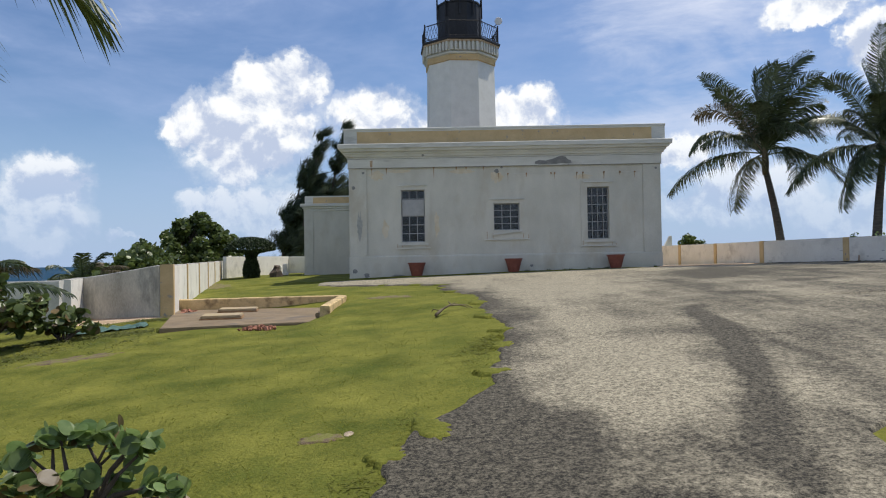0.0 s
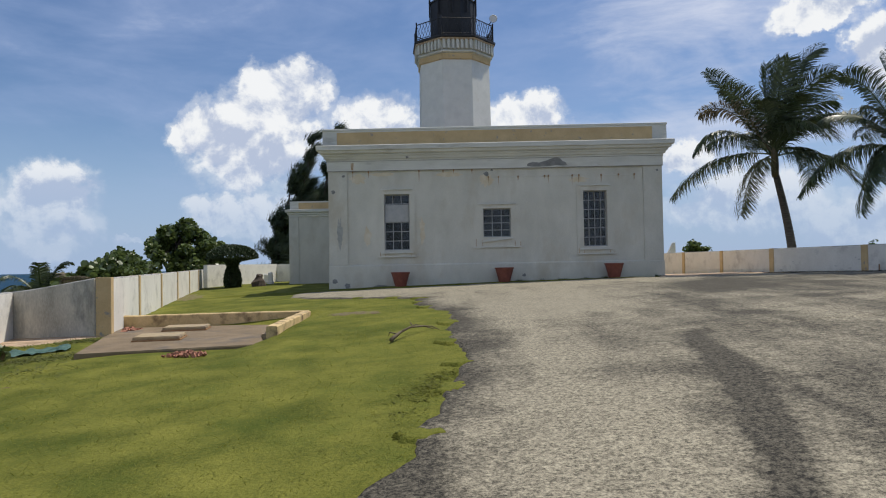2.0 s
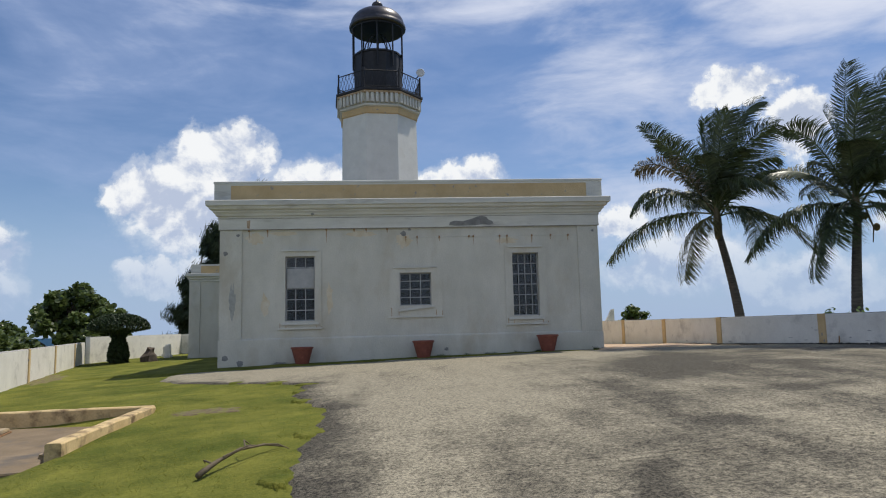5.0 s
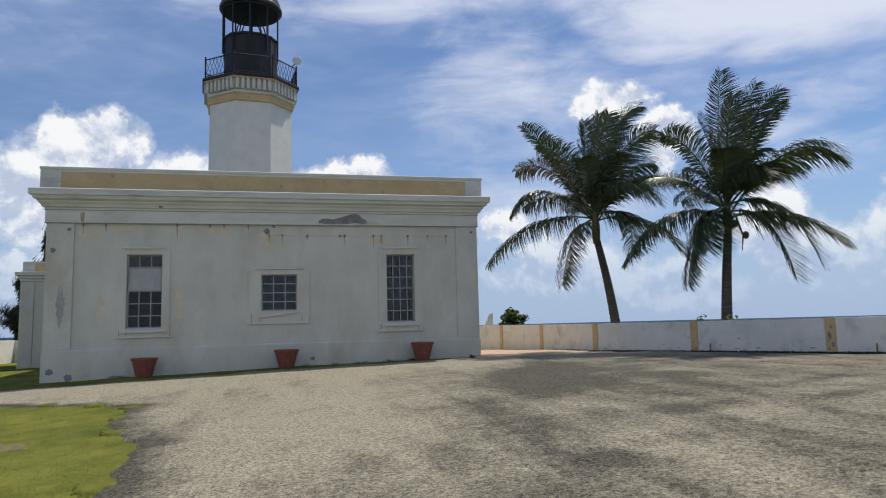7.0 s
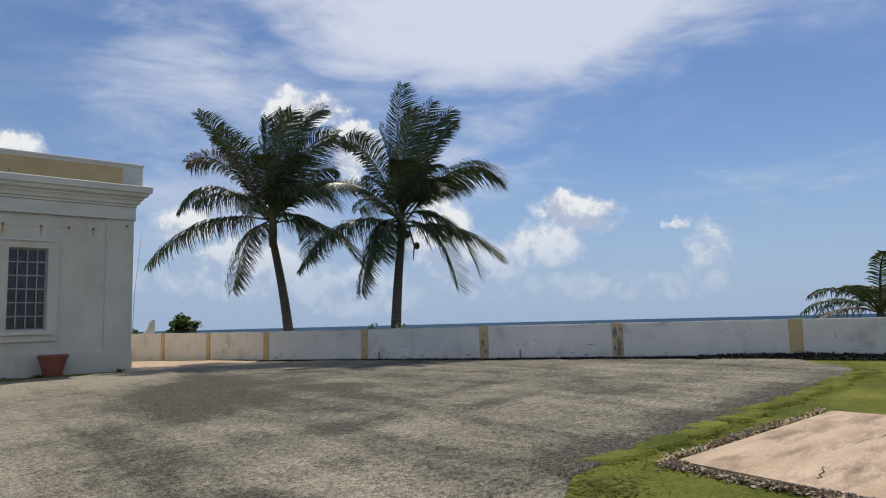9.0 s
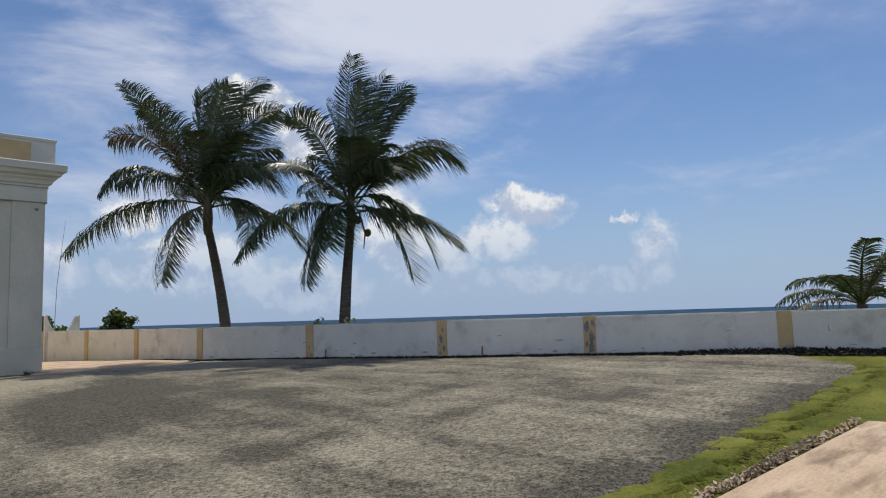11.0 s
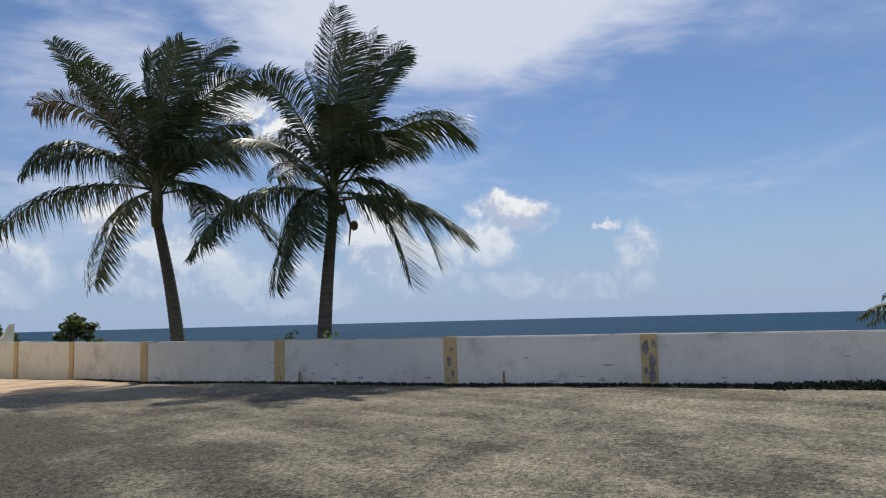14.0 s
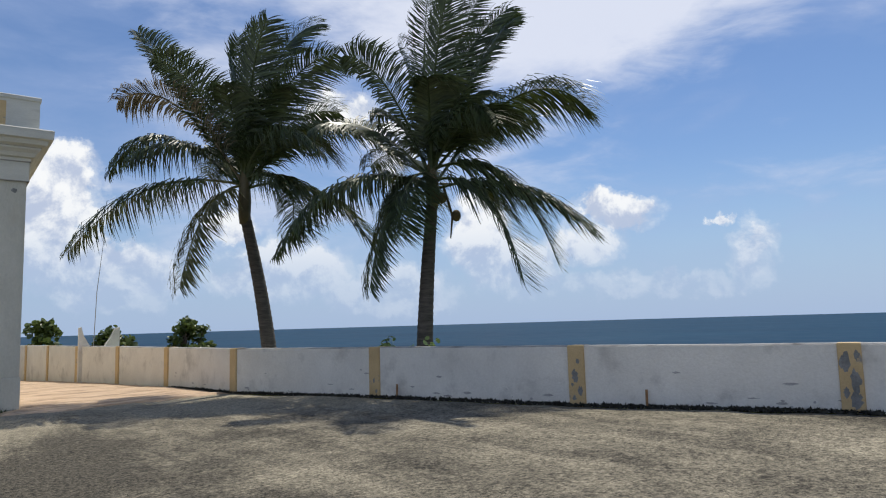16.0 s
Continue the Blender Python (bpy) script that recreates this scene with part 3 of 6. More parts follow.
PIERS = [(10.75, 46.0), (11.0, 44.3), (11.35, 40.8), (11.75, 37.2), (12.23, 33.52), (12.67, 30.12), (13.0, 26.31), (14.17, 22.66), (15.2, 18.98), (16.39, 15.95), (17.52, 12.62), (18.3, 9.0), (19.1, 5.5), (19.8, 2.0), (20.3, -1.6), (20.4, -12)]
TOPS = [1.76, 1.76, 1.77, 1.775, 1.785, 1.78, 1.787, 1.805, 1.825, 1.832, 1.84, 1.85, 1.86, 1.86, 1.86, 1.86]
east_wall = wall_run("wall_east", PIERS, TOPS, 0.2, WALLW, "low white rendered boundary wall with ochre piers")
for i in range(1, len(PIERS) - 1):
    d = (PIERS[i + 1][0] - PIERS[i - 1][0], PIERS[i + 1][1] - PIERS[i - 1][1])
    s = Vector(d).normalized() * -0.12
    pier(east_wall, (PIERS[i][0] - s.x * -1, PIERS[i][1] - s.y * -1), d, TOPS[i] + 0.004)
WEST = [(-6.25, 15.9), (-12.05, 36.9)]
west_wall = wall_run("wall_west", WEST, [1.27, 1.38], 0.2, WALLW, "sunlit white boundary wall with thin ochre piers")
wd = (Vector(WEST[1]) - Vector(WEST[0])).normalized()
for k in (3.4, 7.2, 11.2, 15.2, 19.2):
    q = Vector(WEST[0]) + wd * k
    pier(west_wall, q, wd, 1.274 + 0.11 * k / 22, 0.2)
pier(west_wall, Vector(WEST[0]) - wd * 0.02, wd, 1.29, 0.26, 0.3)
wall_run("wall_north_west", [(-11.9, 37.1), (-10.6, 46.2)], [1.62, 1.64], 0.22, WALLW, "sunlit white boundary wall behind the clipped tree")
wall_run("wall_north", [(-10.6, 46.3), (10.75, 46.1)], [1.62, 1.76], 0.22, WALLW, "shaded white boundary wall at the far end")
wall_run("wall_south_west", [(-6.35, 15.78), (-7.1, 15.95), (-7.9, 16.15), (-8.55, 16.4)], [1.28, 1.17, 1.06, 1.0], 0.2, DIRTY, "stained grey return wall with a sloping top")
wall_run("wall_low_west", [(-8.62, 16.36), (-8.25, 15.1)], [1.0, 0.98], 0.2, WALLW, "low sunlit white wall end behind shrubs")
wall_run("wall_far_west", [(-8.3, 15.05), (-16.0, 17.3)], [0.97, 0.85], 0.2, WALLW, "low white wall running off behind the shrubs")

# ---- the lighthouse building ----
X0, X1, YF, YB = -3.45, 9.15, 27.2, 45.2
house = thing("lighthouse_building", "single-storey white lighthouse keeper's house with peeling plaster", "building", (2.85, 27.2, 0.5))
HOUSE_INV = Matrix.Translation((-2.85, -27.2, -0.5))


def hpart(name, bm, mat, parent=None, label=""):
    if parent is None:
        bmesh.ops.transform(bm, matrix=HOUSE_INV, verts=bm.verts)
        return part(name, bm, mat, house, label)
    bmesh.ops.transform(bm, matrix=HOUSE_INV, verts=bm.verts)
    return part(name, bm, mat, parent, label)


WINDOWS = [(-1.37, -0.41, 2.0, 4.13), (2.39, 3.44, 2.43, 3.52), (6.2, 7.09, 2.01, 4.13)]


def pierced(bm, x0, x1, z0, z1, y0, y1, holes):
    """A wall slab in the xz plane with rectangular holes right through it."""
    xs = sorted({x0, x1, *[v for h in holes for v in h[:2]]})
    zs = sorted({z0, z1, *[v for h in holes for v in h[2:]]})
    solid = lambda a, b: not any(h[0] - 1e-6 < a < h[1] - 1e-6 and h[2] - 1e-6 < b < h[3] - 1e-6 for h in holes)
    vs = {}

    def v(x, y, z):
        if (x, y, z) not in vs:
            vs[(x, y, z)] = bm.verts.new((x, y, z))
        return vs[(x, y, z)]

    ok = {(i, j): solid(xs[i], zs[j]) for i in range(len(xs) - 1) for j in range(len(zs) - 1)}
    for (i, j), s in ok.items():
        if not s:
            continue
        a, b, c, d = xs[i], xs[i + 1], zs[j], zs[j + 1]
        bm.faces.new((v(a, y0, c), v(b, y0, c), v(b, y0, d), v(a, y0, d)))
        bm.faces.new((v(a, y1, c), v(a, y1, d), v(b, y1, d), v(b, y1, c)))
        if not ok.get((i - 1, j)):
            bm.faces.new((v(a, y0, c), v(a, y0, d), v(a, y1, d), v(a, y1, c)))
        if not ok.get((i + 1, j)):
            bm.faces.new((v(b, y0, c), v(b, y1, c), v(b, y1, d), v(b, y0, d)))
        if not ok.get((i, j - 1)):
            bm.faces.new((v(a, y0, c), v(a, y1, c), v(b, y1, c), v(b, y0, c)))
        if not ok.get((i, j + 1)):
            bm.faces.new((v(a, y0, d), v(b, y0, d), v(b, y1, d), v(a, y1, d)))
    return bm


bm = pierced(bmesh.new(), X0 + 0.02, X1 - 0.02, 0.1, 5.9, YF, YF + 0.45, WINDOWS)
hpart("front_wall", bm, WHITE, label="white limewashed front wall with rust streaks")
for x in (X0 + 0.02, X1 - 0.47):
    hpart("side_wall", boxed(x, x + 0.45, YF + 0.452, YB - 0.45, 0.0, 5.9), WHITE)
hpart("back_wall", boxed(X0 + 0.02, X1 - 0.02, YB - 0.448, YB, 0.0, 5.9), WHITE)
# room darkness is put into a near-black floor and an added screen
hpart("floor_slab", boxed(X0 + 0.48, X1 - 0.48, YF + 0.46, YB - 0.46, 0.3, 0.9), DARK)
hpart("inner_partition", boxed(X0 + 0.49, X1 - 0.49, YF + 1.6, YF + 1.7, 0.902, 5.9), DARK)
hpart("roof", boxed(X0 + 0.1, X1 - 0.1, YF + 0.3, YB - 0.1, 5.902, 6.05), CONC)


def around(bm, profile, x0, x1, y0, y1):
    """Sweep a moulding's profile of (out, z) round the four sides of a block."""
    rings = [[(x0 - o, y0 - o, z), (x1 + o, y0 - o, z), (x1 + o, y1 + o, z), (x0 - o, y1 + o, z)] for o, z in profile]
    return prism(bm, rings, close=False)


hpart("plinth", around(bmesh.new(), [(0.06, 0.0), (0.06, 1.40), (0.05, 1.43), (0.0, 1.46)], X0, X1, YF, YB), WHITE, label="white plinth with peeling patches")
hpart("frieze", around(bmesh.new(), [(0.0, 5.035), (0.075, 5.04), (0.075, 5.40), (0.0, 5.42)], X0, X1, YF, YB), TRIM)
hpart("cornice", around(bmesh.new(), [(0.0, 5.40), (0.09, 5.41), (0.09, 5.47), (0.15, 5.49), (0.18, 5.56), (0.24, 5.62), (0.24, 5.66), (0.33, 5.70), (0.35, 5.78), (0.42, 5.80), (0.43, 5.96), (0.41, 5.98), (0.0, 6.03)], X0, X1, YF, YB), TRIM, label="weathered white moulded cornice")
# thin dark strips draw the shade, and some dirt, under the mouldings
SHADE_LINE = material("shade_and_dirt_line", (0.20, 0.19, 0.17), (0.42, 0.40, 0.35), 4, 0.95, bump=0.4, fine=20)
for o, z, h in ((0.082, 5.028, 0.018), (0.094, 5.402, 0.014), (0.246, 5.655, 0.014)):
    hpart("drip_edge", around(bmesh.new(), [(0.0, z), (o, z), (o, z + h), (0.0, z + h)], X0, X1, YF, YB), SHADE_LINE, label="dark line of painted shade and dirt under the moulding")
par = around(bmesh.new(), [(0.20, 6.0), (0.20, 6.54), (0.22, 6.56), (0.22, 6.62), (0.20, 6.635), (-0.2, 6.635), (-0.22, 6.5), (-0.22, 6.0)], X0, X1, YF, YB)
hpart("parapet", par, TRIM, label="white roof parapet")
hpart("parapet_band", boxed(X0 + 0.34, X1 - 0.34, YF - 0.206, YF - 0.19, 6.02, 6.49), YELLOW, label="faded ochre band on the parapet")
for a, b in ((X0 - 0.006, X0 + 0.68), (X1 - 0.68, X1 + 0.006)):
    hpart("pilaster", boxed(a, b, YF - 0.045, YF - 0.002, 1.44, 5.06, 0.006), WHITE)
for x in (X0 - 0.042, X1):
    hpart("side_pilaster", boxed(x, x + 0.042, YF - 0.04, YF + 0.68, 1.44, 5.06, 0.006), WHITE)


def window(i, x0, x1, z0, z1, side, top, bottom, cols, rows):
    w = hpart("window", boxed(x0 - 0.004, x1 + 0.004, YF + 0.30, YF + 0.36, z0 - 0.004, z0 + 0.05), BARS, label="barred window in a raised white surround")
    # raised surround
    s = bmesh.new()
    pierced(s, x0 - side, x1 + side, z0 - bottom, z1 + top, YF - 0.035, YF - 0.001, [(x0, x1, z0, z1)])
    hpart("surround", s, WHITE, w)
    hpart("hood", boxed(x0 - side * 0.55, x1 + side * 0.55, YF - 0.09, YF - 0.037, z1 + top * 0.75, z1 + top * 0.75 + 0.05, 0.008), TRIM, w)
    sill = boxed(x0 - side * 0.6, x1 + side * 0.6, YF - 0.10, YF - 0.037, z0 - 0.13, z0 - 0.06, 0.01)
    if i == 1:      # this sill has come loose and hangs at a slant
        mid = Vector(((x0 + x1) / 2 + 0.12, YF - 0.06, z0 - 0.14))
        bmesh.ops.transform(sill, matrix=Matrix.Translation(mid) @ Matrix.Rotation(radians(-6.5), 4, "Y") @ Matrix.Diagonal((0.8, 1, 1, 1)) @ Matrix.Translation(-mid), verts=sill.verts)
    hpart("sill", sill, TRIM, w, "broken sill hanging at a slant" if i == 1 else "chipped white sill")
    for k, (u, ln) in enumerate(((-0.5, 0.5), (-0.35, 0.22), (0.42, 0.34), (0.55, 0.6))):
        x, z = (x0 + x1) / 2 + u * (x1 - x0 + 1.5 * side), z0 - 0.07 - 0.04 * k
        hpart("rust_streak", boxed(x - 0.012, x + 0.012, YF - 0.0385, YF - 0.0352, max(z - ln, z0 - bottom + 0.05), z), STREAK, w)
    hpart("lower_sill", boxed(x0 - side * 1.1, x1 + side * 1.1, YF - 0.07, YF - 0.037, z0 - bottom, z0 - bottom + 0.045, 0.008), TRIM, w)
    f = bmesh.new()
    pierced(f, x0, x1, z0, z1, YF + 0.17, YF + 0.22, [(x0 + 0.035, x1 - 0.035, z0 + 0.035, z1 - 0.035)])
    hpart("frame", f, BARS, w)
    for k in range(1, cols):
        x = x0 + (x1 - x0) * k / cols
        hpart("bar", boxed(x - 0.013, x + 0.013, YF + 0.13, YF + 0.155, z0 + 0.003, z1 - 0.003), BARS, w)
    for k in range(1, rows):
        z = z0 + (z1 - z0) * k / rows
        hpart("bar", boxed(x0 + 0.003, x1 - 0.003, YF + 0.156, YF + 0.175, z - 0.014, z + 0.014), BARS, w)
    g = hpart("pane", boxed(x0 + 0.03, x1 - 0.03, YF + 0.192, YF + 0.198, z0 + 0.03, z1 - 0.03), GLASS, w)
    g.visible_shadow = False
    return w


w1 = window(0, *WINDOWS[0], 0.22, 0.22, 0.27, 3, 6)
hpart("board", boxed(-1.34, -0.44, YF + 0.10, YF + 0.128, 3.08, 3.74), BOARD, w1, "grey board closing two rows of panes")
window(1, *WINDOWS[1], 0.37, 0.20, 0.40, 3, 4)
window(2, *WINDOWS[2], 0.26, 0.24, 0.30, 4, 6)

# annex set back on the west side
annex = thing("annex", "lower white side wing with an ochre parapet band", "building", (-5.4, 38.0, 0.4))


def apart_(name, bm, mat, label=""):
    bmesh.ops.transform(bm, matrix=Matrix.Translation((5.4, -38.75, -0.4)), verts=bm.verts)
    return part(name, bm, mat, annex, label)


apart_("wall", boxed(-7.62, X0 - 0.05, 38.75, 44.0, 0.0, 4.42), WHITE)
apart_("cornice", around(bmesh.new(), [(0.0, 4.12), (0.04, 4.14), (0.04, 4.24), (0.1, 4.27), (0.1, 4.34), (0.2, 4.39), (0.2, 4.52), (0.0, 4.55)], -7.62, X0 - 0.5, 38.75, 44.0), TRIM)
apart_("parapet", boxed(-7.60, X0 - 0.05, 38.77, 43.98, 4.42, 4.98, 0.02), TRIM)
apart_("parapet_band", boxed(-7.12, X0 - 0.06, 38.755, 38.78, 4.56, 4.90), YELLOW)
apart_("pilaster", boxed(-7.64, -7.12, 38.705, 38.748, 0.1, 4.12, 0.006), WHITE)
apart_("plinth", boxed(-7.66, X0 - 0.06, 38.69, 38.746, 0.0, 0.62, 0.006), WHITE)

# ---- the tower ----
TX, TY = 1.47, 42.4
tower = thing("lighthouse_tower", "white octagonal lighthouse tower with a black iron lantern", "lighthouse", (TX, TY, 6.3))


def tpart(name, bm, mat, parent=None, label="", smooth=False):
    bmesh.ops.transform(bm, matrix=Matrix.Translation((-TX, -TY, -6.0)), verts=bm.verts)
    return part(name, bm, mat, parent or tower, label, smooth)


def octo(profile):
    return prism(bmesh.new(), [ngon(TX, TY, z, a) for a, z in profile])


tpart("shaft", octo([(2.12, 5.72), (2.04, 13.0)]), TOWERW, label="white octagonal shaft")
tpart("ochre_band", octo([(2.06, 12.96), (2.11, 13.0), (2.11, 13.30), (2.07, 13.34)]), YELLOW)
tpart("moulding", octo([(2.07, 13.32), (2.19, 13.38), (2.19, 13.48), (2.12, 13.50)]), TRIM)
tpart("corbel_course", octo([(2.12, 13.48), (2.20, 14.16)]), TRIM)
crb = boxed(-0.08, 0.08, -0.20, 0.0, -0.31, 0.31, 0.02)
crb_me = None
for s in range(8):
    a = math.radians(45 * (s + 0.13))
    nx, ny = math.cos(a), math.sin(a)
    for k in range(-3, 4):
        off = k * 0.26
        m = Matrix.Translation((nx * 2.13 - ny * off, ny * 2.13 + nx * off, 13.84 - 6.0)) @ Matrix.Rotation(a + math.pi / 2, 4, "Z")
        if crb_me is None:
            ob = part("corbel", crb, TRIM, tower)
            crb_me = ob.data
        else:
            ob = new("corbel", crb_me)
            ob.parent = tower
        ob.matrix_basis = m
deck = tpart("gallery_deck", octo([(2.36, 14.16), (2.42, 14.19), (2.42, 14.30), (2.38, 14.32)]), IRON, label="rust-stained dark gallery deck")
tpart("stained_course", octo([(2.335, 14.06), (2.365, 14.155)]), STREAK, label="rust-stained course under the deck")
rail = tpart("railing", rod(bmesh.new(), ngon(TX, TY, 15.30, 2.28)[0], ngon(TX, TY, 15.30, 2.28)[1], 0.03), IRON, label="black iron lattice railing")
R_T, R_B = ngon(TX, TY, 15.30, 2.28), ngon(TX, TY, 14.42, 2.28)
for i in range(8):
    a, b, c, d = R_T[i], R_T[(i + 1) % 8], R_B[i], R_B[(i + 1) % 8]
    if i:
        tpart("top_rail", rod(bmesh.new(), a, b, 0.03), IRON, rail)
    tpart("bottom_rail", rod(bmesh.new(), c, d, 0.022), IRON, rail)
    tpart("post", rod(bmesh.new(), (a[0], a[1], 14.3), (a[0], a[1], 15.45), 0.045), IRON, rail)
    for k in range(8):
        lat = bmesh.new()
        A, B, C, D = (Vector(v) for v in (a, b, c, d))
        rod(lat, A.lerp(B, k / 8), C.lerp(D, min(1, (k + 1.6) / 8)), 0.014, 4)
        rod(lat, C.lerp(D, k / 8), A.lerp(B, min(1, (k + 1.6) / 8)), 0.014, 4)
        tpart("lattice_bar", lat, IRON, rail)
LR = 1.36
drum = tpart("lantern_drum", prism(bmesh.new(), [ngon(TX, TY, z, a, 12) for a, z in ((LR + 0.03, 14.3), (LR + 0.03, 14.42), (LR, 14.44), (LR, 16.80), (LR + 0.05, 16.82), (LR + 0.05, 16.92))]), IRON, label="black riveted iron drum")
for i in range(10):
    a = 2 * math.pi * (i + 0.5) / 10
    x, y = TX + 1.47 * math.cos(a), TY + 1.47 * math.sin(a)
    tpart("lantern_post", rod(bmesh.new(), (x, y, 16.0), (x, y, 18.65), 0.045), IRON)
tpart("glazing_ring", prism(bmesh.new(), [ngon(TX, TY, z, a, 24) for a, z in ((LR - 0.0, 18.46), (LR + 0.12, 18.46), (LR + 0.12, 18.58), (LR - 0.0, 18.58))]), IRON)
prof = [(1.56, 18.56), (1.63, 18.60), (1.63, 18.74), (1.57, 18.82)] + [(1.56 * math.cos(t) ** 0.85, 18.80 + 1.02 * math.sin(t)) for t in np.linspace(0.12, 1.42, 12)]
tpart("dome", prism(bmesh.new(), [ngon(TX, TY, z, a, 28) for a, z in prof]), DOME, label="domed dark metal lantern roof", smooth=True)
fin = [(0.30, 19.76), (0.26, 19.86), (0.14, 19.90), (0.16, 19.94), (0.29, 20.0), (0.32, 20.12), (0.24, 20.26), (0.07, 20.34), (0.03, 20.6)]
tpart("finial", prism(bmesh.new(), [ngon(TX, TY, z, a, 14) for a, z in fin]), DOME, smooth=True)
vane = rod(bmesh.new(), (TX, TY, 20.5), (TX, TY, 21.5), 0.022)
rod(vane, (TX - 0.34, TY, 21.05), (TX + 0.34, TY, 21.05), 0.016)
rod(vane, (TX, TY - 0.34, 20.98), (TX, TY + 0.34, 20.98), 0.016)
rod(vane, (TX - 0.3, TY + 0.1, 21.38), (TX + 0.42, TY - 0.1, 21.38), 0.018)
tpart("weather_vane", vane, IRON, label="thin black weather vane")
lens = tpart("lens_frame", prism(bmesh.new(), [ngon(TX, TY, z, a, 12) for a, z in ((0.5, 16.7), (0.42, 16.95), (0.2, 17.0), (0.16, 17.25), (0.3, 17.3), (0.3, 17.36))]), IRON, label="dark lamp apparatus in the lantern")
for i in range(8):
    a = 2 * math.pi * i / 8
    c, s = math.cos(a), math.sin(a)
    tpart("lens_rib", tube(bmesh.new(), [(TX + c * r, TY + s * r, z) for r, z in ((0.74, 16.9), (0.78, 17.3), (0.68, 17.75), (0.45, 18.15), (0.2, 18.3))], [0.035] * 5, 5), IRON, lens)
lamp = thing("gallery_floodlight", "round white floodlight on the gallery railing", "lamp", (TX + 2.4, TY - 1.0, 15.95))
bm = prism(bmesh.new(), [[(r * math.cos(t), y, r * math.sin(t)) for t in np.linspace(0, 2 * math.pi, 17)[:-1]] for r, y in ((0.06, 0.2), (0.18, 0.1), (0.24, -0.02), (0.22, -0.05), (0.2, -0.03))])
part("reflector", bm, LAMPW, lamp)
part("bracket", rod(bmesh.new(), (0, 0.1, 0), (-0.25, 0.1, -0.3), 0.03), IRON, lamp)
# ---- plant kit ----
def frond(base, ctrl, tip, leaf=0.75, mat=None, parent=None, pairs=70, droop=0.55, seed=0, wind=(0, 0, 0), name="frond", thick=1.0, twist=0.0):
    """A feather frond: a curved tapering rachis with drooping leaflets on both sides."""
    rng = random.Random(seed)
    base, ctrl, tip, wind = Vector(base), Vector(ctrl), Vector(tip), Vector(wind)
    at = lambda t: base * (1 - t) ** 2 + ctrl * 2 * t * (1 - t) + tip * t * t
    verts, faces = [], []

    def add(points, quad):
        k = len(verts)
        verts.extend(tuple(p) for p in points)
        faces.extend(tuple(i + k for i in q) for q in quad)

    steps = 14
    length = sum((at((i + 1) / steps) - at(i / steps)).length for i in range(steps))
    prev = None
    for i in range(steps + 1):
        t = i / steps
        d = (at(min(1, t + 0.02)) - at(max(0, t - 0.02))).normalized()
        side = d.cross(Vector((0, 0, 1)))
        side = side.normalized() if side.length > 0.05 else Vector((1, 0, 0))
        up = side.cross(d)
        r = thick * (0.035 * (1 - t) + 0.005)
        ring = [at(t) + side * r, at(t) + up * r * 0.8, at(t) - side * r, at(t) - up * r * 0.8]
        k = len(verts)
        verts.extend(tuple(p) for p in ring)
        if prev is not None:
            faces.extend((prev + j, prev + (j + 1) % 4, k + (j + 1) % 4, k + j) for j in range(4))
        prev = k
    for i in range(pairs):
        t = 0.13 + 0.87 * (i + rng.random() * 0.6) / pairs
        p = at(min(t, 0.995))
        d = (at(min(1, t + 0.02)) - at(max(0, t - 0.02))).normalized()
        side = d.cross(Vector((0, 0, 1)))
        side = side.normalized() if side.length > 0.05 else Vector((1, 0, 0))
        side = Matrix.Rotation(twist * min(1.0, 0.35 + 1.3 * t), 3, d) @ side
        up = side.cross(d)
        span = leaf * (0.45 + 0.55 * math.sin(math.pi * min(1, 0.18 + 0.80 * t)) ** 0.6) * (1.0 if t < 0.85 else 1.0 - 2.6 * (t - 0.85))
        for sgn in (-1, 1):
            if rng.random() < 0.04:
                continue
            ln = span * rng.uniform(0.8, 1.1)
            lay = rng.uniform(0.28, 0.55) + 0.42 * t * t
            way = (side * sgn * math.cos(lay) + d * math.sin(lay) + up * rng.uniform(0.0, 0.25)).normalized()
            fall = Vector((0, 0, -1)) * droop * (0.45 + 1.1 * (1 - abs(d.z))) * rng.uniform(0.6, 1.3) + wind * rng.uniform(0.5, 1.2)
            m = p + way * ln * 0.36 + fall * ln * 0.06
            m2 = p + way * ln * 0.64 + fall * ln * 0.28
            e = p + way * ln * 0.82 + fall * ln * 0.70
            wd = thick * 0.020 * rng.uniform(0.8, 1.2)
            wv = d * wd * 0.8 + up * wd * 0.3
            add([p - wv * 0.5, p + wv * 0.5, m + wv, m - wv, m2 + wv * 0.7, m2 - wv * 0.7, e], [(0, 1, 2, 3), (3, 2, 4, 5), (5, 4, 6)])
    return raw(name, verts, faces, mat or PALM, parent)


